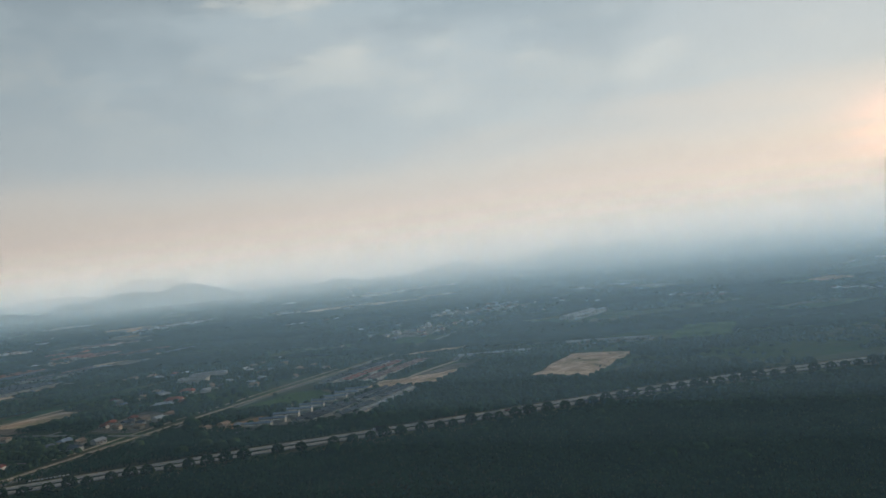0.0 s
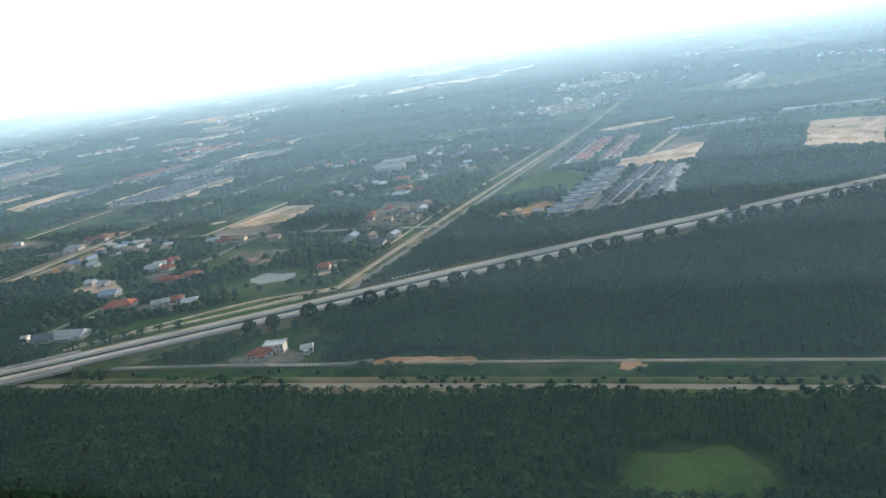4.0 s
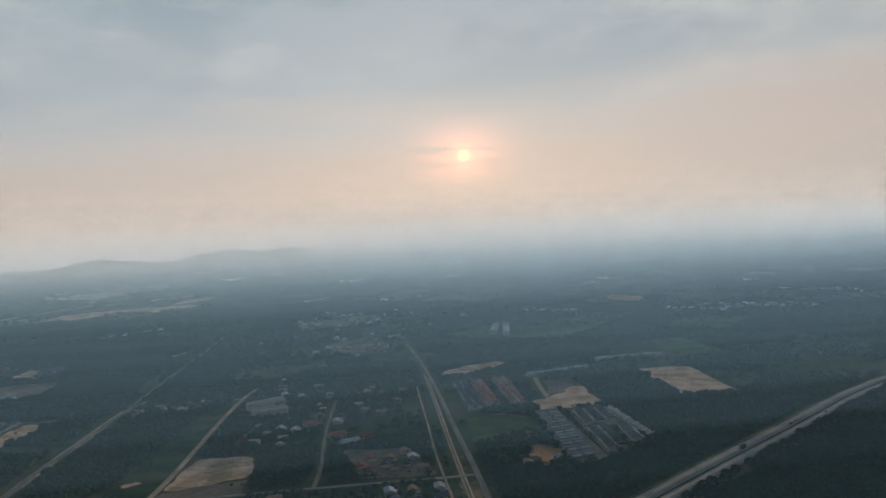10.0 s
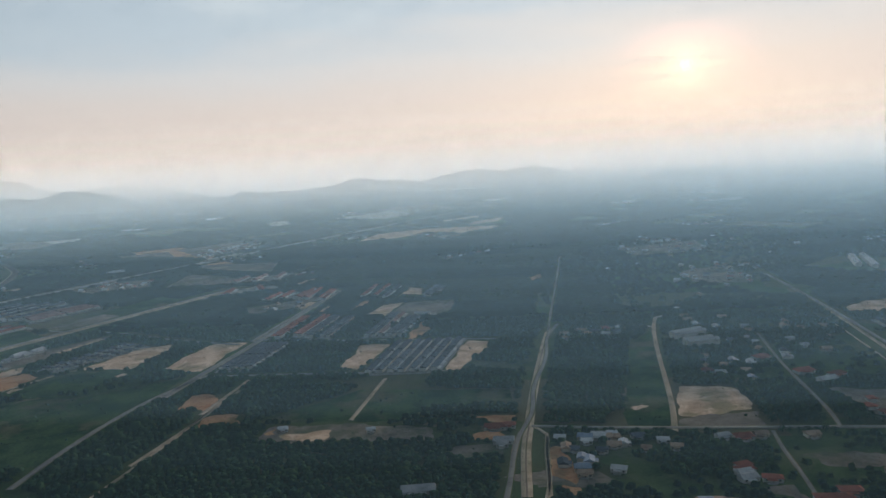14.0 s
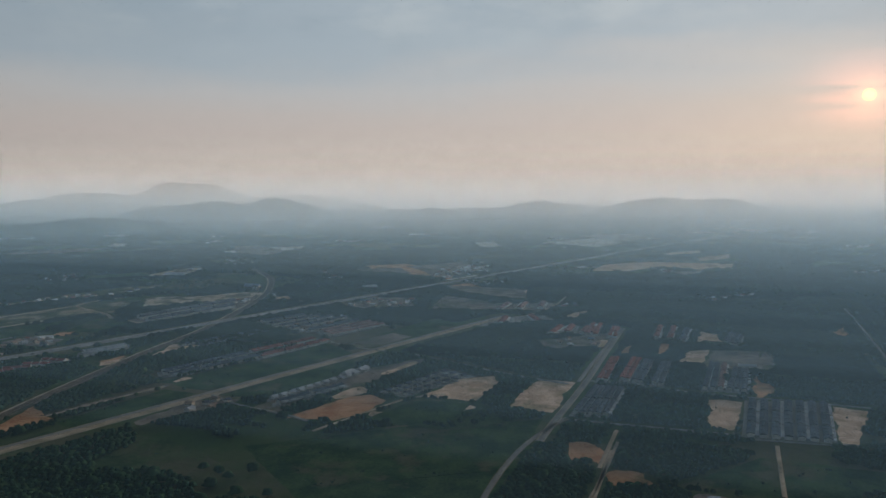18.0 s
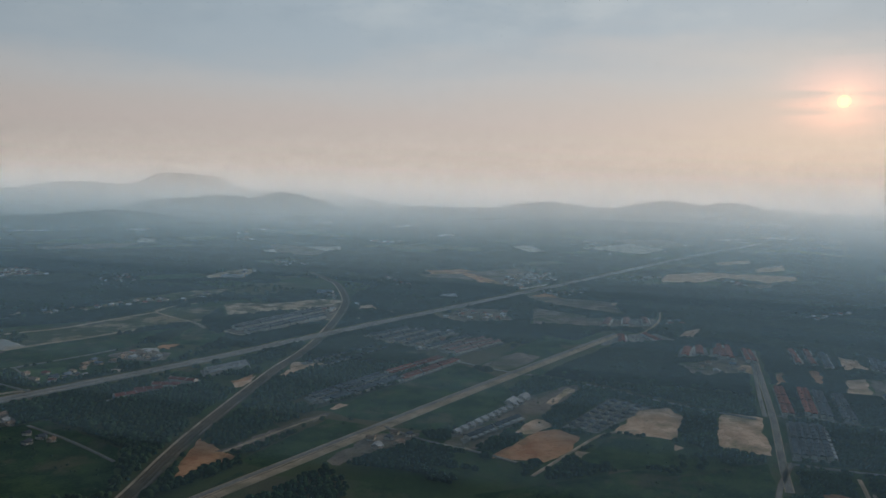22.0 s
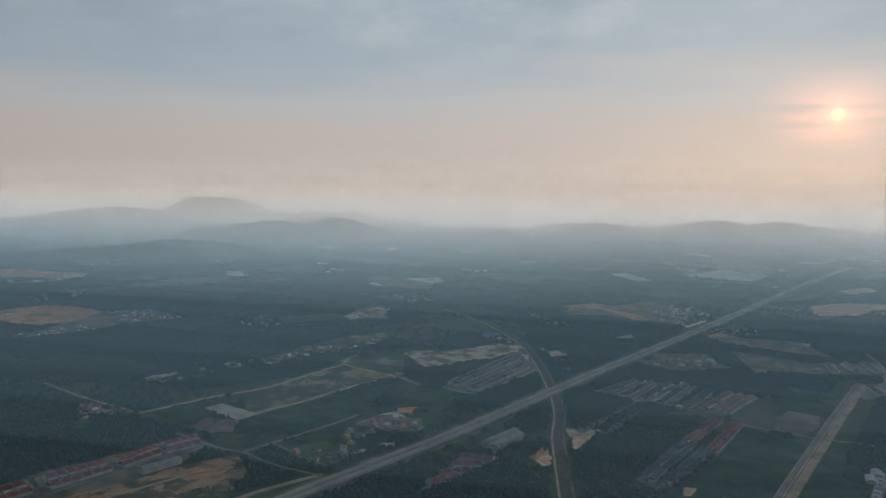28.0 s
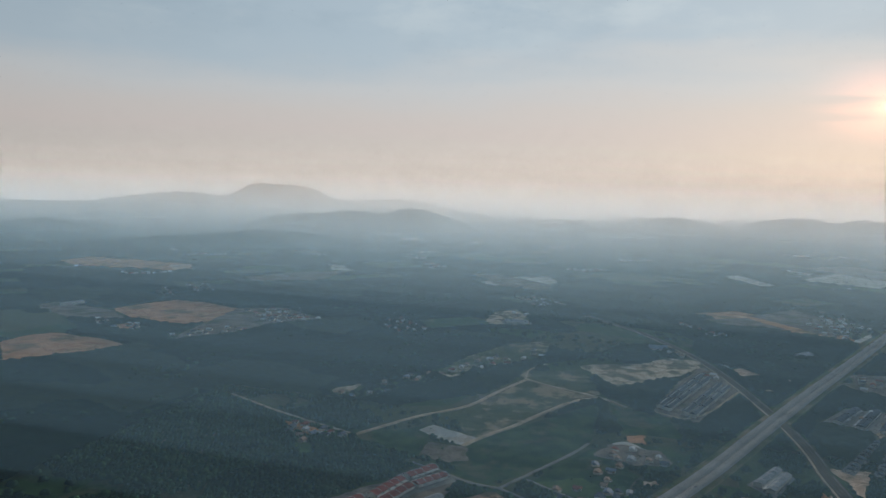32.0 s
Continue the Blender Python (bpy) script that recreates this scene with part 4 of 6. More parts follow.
village(5, 18, [(-473, 714), (-455, 714), (-458, 694), (-476, 694)])
village(6, 20, [(-668, 863), (-629, 833), (-661, 772), (-689, 772)])
village(8, 23, [(-369, 1128), (-361, 1003), (-420, 933), (-436, 1012)])
village(6, 24, [(-296, 1319), (-245, 1219), (-313, 1135), (-333, 1183)])
DENSE.append([(-664, 922), (-547, 1178), (-476, 1126), (-599, 881)])
DENSE.append([(-328, 648), (-294, 721), (-251, 721), (-177, 707), (-186, 663), (-262, 637)])
patch('field', [(-601, 878), (-458, 1140), (-394, 1196), (-462, 1051), (-567, 856)])
patch('sand', [(-576, 919), (-557, 924), (-560, 912), (-576, 912)])
patch('field', [(-933, 1023), (-814, 1091), (-744, 1059), (-661, 1022), (-677, 977), (-758, 999), (-798, 974)])
# estates beside the expressway
patch('lot', [(0, 1035), (42, 1034), (16, 975), (-49, 960)])
patch('sand', [(-89, 945), (-63, 951), (-22, 962), (6, 982), (20, 974), (-30, 880), (-62, 884), (-94, 889), (-107, 904)])
road('dirt', 6, [(5, 1062), (-24, 1015), (-58, 953)])
road('dirt', 5, [(-345, 592), (-310, 601), (-266, 614), (-240, 621)])
patch('meadow', [(-248, 831), (-173, 842), (-182, 790), (-140, 880), (-165, 925), (-200, 920)])
patch('clay', [(-203, 792), (-198, 770), (-189, 758), (-227, 732), (-225, 761)])
village(5, 31, [(-240, 760), (-205, 752), (-215, 735), (-248, 742)])
patch('sand', [(-94, 1161), (-71, 1199), (-16, 1216), (44, 1220), (52, 1185), (-4, 1164), (-63, 1151)])
patch('clay', [(-340, 453), (-326, 457), (-306, 452), (-277, 440), (-279, 433), (-306, 441), (-325, 443)])
plots('white', 9, 1, [(6, 1092), (119, 1084), (107, 1063), (2, 1072)])
plots('white', 14, 1, [(169, 1124), (281, 1090), (270, 1065), (160, 1099)])
DENSE.append([(-26, 1102), (2, 1141), (20, 1123), (-33, 998), (-48, 1003)])
DENSE.append([(-350, 632), (-340, 602), (-258, 626), (-138, 655), (-61, 734), (-155, 706), (-214, 706), (-250, 730), (-292, 737)])
DENSE.append([(98, 1060), (76, 860), (120, 800), (-60, 730), (-80, 745), (-18, 870), (30, 970)])
patch('sand', [(78, 856), (157, 1016), (229, 978), (142, 817)])
patch('meadow', [(285, 1032), (366, 1205), (444, 1187), (372, 1019)])
patch('clay', [(877, 1868), (967, 1951), (980, 1828), (860, 1702)])
for k in range(9):
    # short oblique rows between the two estate lanes
    at = -199 + 9.6 * k, 728 + 18.8 * k
    terrace((at[0] - 6, at[1] + 5), (at[0] + 20, at[1] + 1), 5.5, "blue")
pad([(-210, 719), (-121, 893), (-94, 888), (-172, 716)])
CLEAR.append(([(-210, 719), (-121, 893), (-94, 888), (-172, 716)], 9.0))
estate('grey', 2, [(-165, 722), (-126, 800), (-98, 797), (-139, 722)])
estate('grey', 3, [(-121, 808), (-85, 874), (-47, 864), (-77, 800)])
estate('grey', 1, [(-127, 730), (-92, 792), (-83, 782), (-109, 731)])
estate('white', 1, [(-101, 731), (-50, 851), (-45, 849), (-96, 728)])
estate('grey', 2, [(-176, 957), (-105, 1112), (-89, 1098), (-155, 952)])
estate('terra', 2, [(-149, 958), (-83, 1101), (-69, 1089), (-133, 948)])
estate('pink', 2, [(-124, 939), (-53, 1090), (-34, 1079), (-100, 937)])
estate('shed', 2, [(208, 1494), (286, 1594), (333, 1583), (234, 1437)])
village(6, 21, [(406, 2233), (592, 2064), (41, 1451), (-54, 1603)])
village(10, 22, [(-141, 2001), (388, 2046), (-133, 1291), (-331, 1413)])
# second highway, railway and the graded land beside it
road('highway', 32, [(-2554, 786), (-2082, 1294), (-2044, 1339), (-1988, 1412), (-1922, 1484), (-1842, 1566), (-1744, 1669), (-1615, 1819), (-1443, 2017), (-1210, 2276), (-863, 2666), (-238, 3396), (505, 4206)])
road('railway', 18, [(-1700, 1000), (-1675, 1163), (-1666, 1268), (-1652, 1366), (-1624, 1517), (-1598, 1655), (-1573, 1735), (-1551, 1850), (-1539, 1960), (-1525, 2093), (-1517, 2230), (-1519, 2340), (-1545, 2540), (-1569, 2640), (-1650, 2830)])
patch('mottled', [(-2271, 1421), (-2211, 1457), (-2154, 1517), (-2086, 1575), (-2031, 1601), (-2010, 1530), (-2030, 1450), (-2075, 1388), (-2142, 1306), (-2230, 1312), (-2290, 1348)])
patch('lot', [(-2118, 1400), (-2086, 1442), (-2063, 1434), (-2094, 1390)])
road('dirt', 4, [(-2262, 1392), (-2200, 1420), (-2140, 1476), (-2082, 1530), (-2030, 1556)])
road('dirt', 3, [(-2172, 1448), (-2130, 1420), (-2100, 1372)])
patch('lot', [(-1914, 1351), (-1881, 1374), (-1833, 1339), (-1840, 1298), (-1880, 1310)])
village(7, 41, [(-1956, 1629), (-1885, 1600), (-1913, 1556), (-1962, 1577)])
village(12, 42, [(-2263, 2005), (-2097, 2180), (-2049, 2125), (-2235, 1958)])
village(14, 43, [(-2080, 2190), (-1840, 2400), (-1850, 2300), (-2040, 2140)])
village(8, 44, [(-2309, 1851), (-2243, 1799), (-2282, 1763)] + [(-2315, 1800)])
patch('lot', [(-2352, 1390), (-2260, 1546), (-2102, 1685), (-2072, 1637), (-2131, 1521), (-2214, 1462), (-2264, 1411), (-2296, 1351)])
patch('heath', [(-2236, 1396), (-2201, 1406), (-2179, 1356), (-2211, 1339)])
patch('heath', [(-2188, 1402), (-2158, 1387), (-2162, 1352), (-2183, 1371)])
patch('heath', [(-2071, 1456), (-2025, 1513), (-2015, 1467), (-2058, 1400)])
patch('heath', [(-2183, 1441), (-2162, 1434), (-2164, 1412), (-2181, 1417)])
patch('clay', [(-2180, 1389), (-2143, 1397), (-2133, 1368), (-2161, 1349)])
patch('clay', [(-2122, 1410), (-2097, 1420), (-2092, 1393), (-2113, 1384)])
patch('clay', [(-2093, 1542), (-2048, 1583), (-2032, 1535), (-2071, 1514)])
patch('mottled', [(-2421, 1490), (-2419, 1540), (-2390, 1557), (-2356, 1524), (-2312, 1491), (-2331, 1459), (-2355, 1431), (-2373, 1421), (-2386, 1413)])
patch('scrub', [(-2421, 1577), (-2392, 1638), (-2360, 1616), (-2388, 1574)])
estate('terra', 2, [(-2343, 1408), (-2306, 1463), (-2282, 1435), (-2315, 1372)])
estate('terra', 2, [(-2302, 1467), (-2263, 1521), (-2231, 1481), (-2273, 1433)])
estate('terra', 2, [(-2251, 1531), (-2194, 1588), (-2167, 1544), (-2220, 1481)])
estate('terra', 2, [(-2186, 1583), (-2147, 1644), (-2126, 1602), (-2163, 1551)])
estate('terra', 2, [(-2146, 1646), (-2106, 1686), (-2081, 1632), (-2125, 1598)])
estate('shed', 1, [(-2143, 1549), (-2101, 1588), (-2091, 1566), (-2135, 1523)])
road('dirt', 8, [(-2086, 1335), (-2024, 1436), (-1987, 1476), (-1918, 1524)])
road('lane', 4, [(-2366, 1369), (-2339, 1380), (-2241, 1498), (-2186, 1540), (-2147, 1590)])
road('lane', 5, [(-2131, 1692), (-2088, 1650), (-2057, 1622), (-2027, 1610)])
road('lane', 5, [(-2027, 1610), (-1990, 1648), (-1941, 1700), (-1905, 1739), (-1880, 1774)])
road('lane', 5, [(-2027, 1610), (-1984, 1561), (-1944, 1534), (-1915, 1516)])
road('lane', 3.5, [(-1990, 1639), (-1941, 1579), (-1915, 1553)])
patch('field', [(-2205, 1774), (-2124, 1707), (-2098, 1846), (-2216, 1792)])
patch('field', [(-2056, 1618), (-1990, 1652), (-1875, 1779), (-1812, 1980), (-1977, 1835), (-2062, 1755), (-2083, 1688)])
patch('field', [(-1982, 1634), (-1878, 1757), (-1864, 1702), (-1843, 1651), (-1916, 1538)])
patch('meadow', [(-1983, 1625), (-1940, 1589), (-1914, 1560), (-1889, 1592), (-1921, 1650)])
patch('field', [(-1802, 1978), (-1728, 1893), (-1731, 1795), (-1816, 1822)])
patch('heath', [(-2069, 1890), (-1972, 2031), (-1917, 2174), (-1791, 2206), (-1804, 2019), (-1871, 1996), (-1977, 1854), (-2046, 1766)])
patch('pale', [(-2125, 1822), (-2100, 1846), (-2037, 1790), (-2062, 1755)])
patch('pale', [(-2118, 1731), (-2106, 1761), (-2070, 1746), (-2059, 1716), (-2090, 1703)])
patch('lot', [(-2121, 1717), (-2105, 1772), (-2058, 1749), (-2056, 1703), (-2091, 1693)])
road('dirt', 8, [(-2213, 1797), (-2172, 1838), (-2124, 1887), (-2070, 1920), (-2032, 1951), (-1982, 2033), (-1920, 2116)])
road('dirt', 8, [(-2062, 1755), (-2021, 1805), (-1977, 1845), (-1917, 1920), (-1857, 1986), (-1805, 2011)])
road('dirt', 8, [(-1919, 2125), (-1875, 2068), (-1805, 2011), (-1776, 1951)])
road('dirt', 4, [(-1919, 2125), (-1904, 2197), (-1858, 2244)])
road('dirt', 5, [(-2434, 1993), (-2332, 1891), (-2213, 1797)])
patch('clay', [(-2329, 1862), (-2289, 1836), (-2253, 1808), (-2274, 1789), (-2308, 1821)])
patch('meadow', [(-2294, 1755), (-2277, 1768), (-2263, 1726), (-2277, 1718)])
village(5, 201, [(-2296, 1831), (-2239, 1823), (-2222, 1776), (-2271, 1778)])
patch('rubble', [(-2278, 2008), (-2260, 2045), (-2213, 2075), (-2235, 2018)])
patch('rubble', [(-2091, 2137), (-2059, 2196), (-2025, 2216), (-2046, 2121)])
patch('rubble', [(-2037, 2256), (-1989, 2287), (-1995, 2249), (-2031, 2222)])
patch('rubble', [(-1963, 2349), (-1907, 2397), (-1925, 2300), (-1959, 2300)])
patch('rubble', [(-1896, 2415), (-1839, 2454), (-1829, 2391), (-1887, 2349)])
patch('heath', [(-2081, 2174), (-2014, 2297), (-1908, 2437), (-1817, 2471), (-1837, 2341), (-1918, 2254), (-1990, 2227), (-2058, 2137)])
patch('lot', [(-2023, 2018), (-1983, 2004), (-1993, 1967), (-2013, 1970)])
patch('rubble', [(-1794, 2229), (-1748, 2255), (-1661, 2258), (-1583, 2325), (-1532, 2298), (-1540, 2239), (-1626, 2149), (-1677, 2127), (-1755, 2073), (-1769, 2122)])
patch('lot', [(-1740, 1931), (-1625, 2129), (-1533, 2250), (-1533, 2067), (-1688, 1866), (-1730, 1907)])
estate('flat', 2, [(-1727, 1952), (-1569, 2177), (-1562, 2129), (-1711, 1927)])
estate('flat', 2, [(-1698, 1917), (-1561, 2109), (-1548, 2069), (-1681, 1893)])
road('dirt', 4, [(-1735, 1930), (-1687, 1876), (-1537, 2063)])
village(5, 202, [(-1554, 2196), (-1517, 2180), (-1531, 2135), (-1566, 2135)])
patch('sand', [(-1483, 2230), (-1454, 2243), (-1439, 2178), (-1486, 2164)])
patch('sand', [(-1422, 2176), (-1392, 2144), (-1417, 2127)])
patch('sand', [(-1495, 2080), (-1470, 2076), (-1483, 2050)])
patch('pale', [(-1855, 1768), (-1822, 1784), (-1788, 1731), (-1791, 1698), (-1844, 1700)])
patch('lot', [(-1885, 1726), (-1849, 1776), (-1786, 1745), (-1783, 1697), (-1837, 1687)])
patch('clay', [(-1818, 1807), (-1786, 1815), (-1797, 1775), (-1819, 1778)])
village(9, 203, [(-1859, 1769), (-1777, 1744), (-1797, 1689), (-1871, 1709)])
patch('sand', [(-1847, 1638), (-1826, 1638), (-1831, 1621), (-1847, 1625)])
village(9, 204, [(-1909, 1696), (-1860, 1702), (-1860, 1589), (-1913, 1571)])
place_house('blue', 40, 24, -1575, 2410, -9)
place_house('white', 40, 24, -1261, 2364, 30)
place_house('white', 30, 16, -355, 3349, 30)
# railway side and the plots between the railway and the canal road
patch('clay', [(-1647, 1327), (-1593, 1262), (-1624, 1238), (-1630, 1211), (-1646, 1211), (-1646, 1268)])
patch('sand', [(-1652, 1563), (-1623, 1601), (-1631, 1542), (-1643, 1536)])
patch('sand', [(-1575, 1689), (-1526, 1678), (-1589, 1587)])
patch('clay', [(-1653, 1578), (-1628, 1607), (-1636, 1570), (-1655, 1558)])
estate('terra', 4, [(-1804, 1464), (-1763, 1500), (-1690, 1567), (-1738, 1589)])
estate('white', 2, [(-1709, 1632), (-1652, 1687), (-1645, 1652), (-1696, 1591)])
patch('field', [(-1971, 1322), (-1905, 1380), (-1801, 1344), (-1717, 1253), (-1699, 1211), (-1918, 1209)])
patch('lot', [(-1891, 1341), (-1851, 1371), (-1786, 1311), (-1847, 1297)])
patch('lot', [(-1936, 1379), (-1890, 1407), (-1870, 1377), (-1917, 1347)])
road('lane', 4, [(-1854, 1371), (-1783, 1317), (-1716, 1253)])
village(8, 205, [(-1940, 1390), (-1891, 1411), (-1872, 1374), (-1916, 1344)])
village(4, 206, [(-1847, 1342), (-1797, 1327), (-1797, 1303), (-1832, 1307)])
patch('field', [(-1411, 1551), (-1307, 1674), (-1288, 1646), (-1444, 1419), (-1526, 1429), (-1430, 1533)])
plots('grey', 9, 1, [(-1563, 1683), (-1446, 1802), (-1441, 1789), (-1553, 1669)])
plots('grey', 9, 1, [(-1531, 1666), (-1427, 1790), (-1422, 1777), (-1524, 1652)])
estate('grey', 2, [(-1538, 1490), (-1442, 1608), (-1422, 1594), (-1527, 1465)])
estate('grey', 2, [(-1527, 1459), (-1414, 1591), (-1404, 1572), (-1498, 1468)])
estate('red', 2, [(-1435, 1616), (-1339, 1720), (-1328, 1705), (-1421, 1596)])
estate('red', 2, [(-1407, 1590), (-1315, 1703), (-1302, 1690), (-1405, 1561)])
patch('sand', [(-1502, 1447), (-1491, 1459), (-1479, 1450), (-1488, 1426), (-1500, 1430)])
patch('lot', [(-1618, 1280), (-1564, 1359), (-1508, 1419), (-1500, 1409), (-1558, 1329), (-1600, 1281)])
road('dirt', 3, [(-1610, 1280), (-1551, 1358), (-1507, 1409)])
patch('field', [(-1588, 1255), (-1552, 1313), (-1503, 1393), (-1438, 1363), (-1491, 1298), (-1554, 1230)])
patch('lot', [(-1442, 1339), (-1389, 1341), (-1402, 1311), (-1432, 1284), (-1486, 1239), (-1497, 1256)])
village(6, 207, [(-1449, 1336), (-1397, 1337), (-1417, 1295), (-1462, 1286)])
estate('grey', 4, [(-1471, 1892), (-1393, 1963), (-1279, 1921), (-1379, 1793)])
patch('sand', [(-1422, 1839), (-1375, 1846), (-1387, 1810), (-1430, 1813)])
estate('grey', 2, [(-1364, 1791), (-1266, 1900), (-1260, 1880), (-1349, 1776)])
estate('pink', 3, [(-1337, 1784), (-1246, 1878), (-1206, 1836), (-1308, 1731)])
patch('lot', [(-1303, 2073), (-1255, 2205), (-1133, 2195), (-1184, 2041)])
village(14, 208, [(-1297, 2074), (-1252, 2186), (-1135, 2188), (-1181, 2052)])
# canal road and the plots beyond it
road('drain', 22, [(-1624, 1135), (-1586, 1183), (-1554, 1221), (-1491, 1298), (-1430, 1372), (-1356, 1462), (-1254, 1582), (-1137, 1721), (-1010, 1868), (-960, 1924)])
road('lane', 7, [(-1629, 1139), (-1591, 1187), (-1559, 1225), (-1496, 1302), (-1435, 1376), (-1361, 1466), (-1259, 1586), (-1142, 1725), (-1015, 1872), (-965, 1928)])
road('dirt', 4, [(-960, 1924), (-919, 1913), (-827, 2052), (-778, 2180)])
road('lane', 5, [(-1315, 1698), (-1234, 1622), (-1165, 1590), (-1104, 1530), (-1051, 1470), (-1014, 1437), (-948, 1385)])
road('lane', 5, [(-1432, 1363), (-1389, 1312), (-1334, 1279), (-1291, 1242)])
road('dirt', 4, [(-1282, 1204), (-1224, 1272), (-1168, 1337), (-1123, 1344)])
patch('field', [(-1427, 1361), (-1257, 1557), (-1249, 1462), (-1355, 1347), (-1387, 1351)])
patch('field', [(-1309, 1681), (-1252, 1591), (-1436, 1382), (-1482, 1400), (-1500, 1426)])
patch('field', [(-1110, 1914), (-1047, 1830), (-1171, 1677), (-1241, 1627), (-1276, 1667)])
patch('lot', [(-1275, 1670), (-1193, 1762), (-1160, 1727), (-1230, 1634)])
patch('lot', [(-1364, 1307), (-1234, 1486), (-1143, 1557), (-1144, 1525), (-1221, 1415), (-1266, 1370), (-1334, 1281)])
patch('sand', [(-1211, 1463), (-1158, 1540), (-1151, 1527), (-1200, 1453)])
patch('clay', [(-1318, 1256), (-1249, 1341), (-1229, 1352), (-1195, 1321), (-1235, 1267), (-1258, 1242)])
patch('sand', [(-1279, 1340), (-1236, 1394), (-1224, 1360), (-1259, 1332)])
plots('white', 11, 1, [(-1352, 1340), (-1245, 1471), (-1241, 1458), (-1350, 1328)])
place_house('white', 22, 12, -1238, 1481, 60)
place_house('white', 22, 12, -1258, 1462, 60)
estate('grey', 1, [(-1341, 1321), (-1261, 1401), (-1257, 1387), (-1339, 1305)])
plots('grey', 7, 3, [(-1212, 1356), (-1117, 1474), (-1077, 1433), (-1173, 1339)])
patch('sand', [(-1155, 1339), (-1090, 1424), (-1045, 1436), (-1041, 1400), (-1087, 1310), (-1121, 1323)])
patch('sand', [(-1153, 1310), (-1104, 1303), (-1086, 1285), (-1105, 1268), (-1151, 1289)])
patch('sand', [(-1218, 1277), (-1178, 1262), (-1167, 1243), (-1219, 1251)])
patch('field', [(-1160, 1325), (-1093, 1300), (-1119, 1233), (-1182, 1218), (-1223, 1246)])
estate('red', 2, [(-922, 1718), (-881, 1794), (-834, 1806), (-857, 1741)])
estate('red', 2, [(-855, 1730), (-827, 1790), (-798, 1776), (-822, 1715)])
patch('lot', [(-935, 1679), (-794, 1735), (-836, 1614), (-937, 1603)])
village(6, 209, [(-922, 1690), (-803, 1716), (-837, 1630), (-933, 1609)])
road('lane', 6, [(-756, 1796), (-817, 1647), (-885, 1501), (-931, 1395)])
estate('pink', 3, [(-989, 1997), (-951, 2079), (-829, 2093), (-849, 2011)])
estate('red', 2, [(-1023, 1823), (-988, 1897), (-884, 1926), (-863, 1854)])
patch('sand', [(-853, 1891), (-810, 1953), (-752, 1994), (-827, 1875)])
village(5, 210, [(-808, 2060), (-768, 2064), (-792, 2017), (-831, 2013)])
patch('sand', [(-946, 2336), (-835, 2299), (-925, 2181), (-964, 2224)])
patch('clay', [(-1056, 2392), (-991, 2454), (-951, 2336), (-960, 2267), (-1046, 2314)])
patch('lot', [(-1070, 2230), (-972, 2124), (-988, 2007), (-1119, 2015)])
# estates in the middle of the walk
road('lane', 8, [(-754, 1779), (-825, 1617), (-902, 1436), (-948, 1334), (-997, 1231), (-1031, 1154)])
road('lane', 6, [(-983, 1233), (-997, 1219), (-1053, 1141), (-1101, 1034), (-1131, 936)])
road('lane', 5, [(-926, 1403), (-864, 1383), (-804, 1337), (-734, 1307), (-666, 1279), (-598, 1247)])
road('lane', 5, [(-999, 1235), (-949, 1213), (-858, 1180), (-786, 1150), (-694, 1118)])
patch('sand', [(-1046, 1284), (-1004, 1381), (-979, 1415), (-937, 1393), (-995, 1256), (-1028, 1268)])
estate('red', 2, [(-907, 1395), (-847, 1532), (-833, 1530), (-890, 1392)])
estate('red', 2, [(-873, 1399), (-814, 1528), (-800, 1519), (-860, 1389)])
estate('grey', 2, [(-858, 1388), (-798, 1515), (-787, 1502), (-845, 1378)])
estate('grey', 2, [(-836, 1374), (-779, 1494), (-764, 1489), (-820, 1364)])
estate('grey', 5, [(-976, 1245), (-916, 1367), (-878, 1352), (-933, 1235)])
estate('red', 2, [(-846, 1717), (-806, 1825), (-782, 1810), (-821, 1704)])
estate('red', 2, [(-810, 1693), (-773, 1787), (-761, 1774), (-793, 1681)])
estate('red', 1, [(-734, 1674), (-685, 1786), (-674, 1779), (-720, 1667)])
estate('red', 1, [(-711, 1666), (-659, 1783), (-650, 1771), (-698, 1659)])
estate('grey', 1, [(-698, 1645), (-644, 1759), (-632, 1746), (-685, 1635)])
patch('sand', [(-668, 1637), (-619, 1739), (-597, 1705), (-624, 1627)])
estate('grey', 3, [(-620, 1631), (-572, 1717), (-564, 1676), (-611, 1594)])
patch('clay', [(-767, 1556), (-725, 1644), (-716, 1625), (-749, 1554)])
patch('clay', [(-830, 1553), (-801, 1614), (-781, 1625), (-812, 1558)])
patch('sand', [(-853, 1621), (-824, 1680), (-810, 1660), (-830, 1618)])
patch('sand', [(-748, 1504), (-702, 1580), (-665, 1584), (-722, 1473)])
patch('lot', [(-723, 1466), (-662, 1584), (-587, 1566), (-633, 1455), (-690, 1452)])
patch('lot', [(-647, 1456), (-582, 1565), (-577, 1536), (-624, 1440)])
estate('white', 1, [(-680, 1454), (-649, 1443), (-639, 1459), (-670, 1470)])
estate('grey', 2, [(-777, 1342), (-705, 1485), (-690, 1483), (-756, 1339)])
estate('pink', 1, [(-756, 1339), (-691, 1479), (-679, 1478), (-746, 1338)])
estate('grey', 3, [(-746, 1335), (-683, 1451), (-664, 1442), (-720, 1324)])
patch('clay', [(-659, 1428), (-678, 1377), (-671, 1339), (-697, 1311), (-718, 1300), (-704, 1344)])
patch('sand', [(-786, 1301), (-745, 1284), (-806, 1172), (-828, 1194), (-802, 1245)])
estate('grey', 7, [(-805, 1150), (-738, 1288), (-642, 1266), (-717, 1124)])
patch('sand', [(-641, 1259), (-606, 1238), (-696, 1116), (-709, 1118), (-699, 1148)])
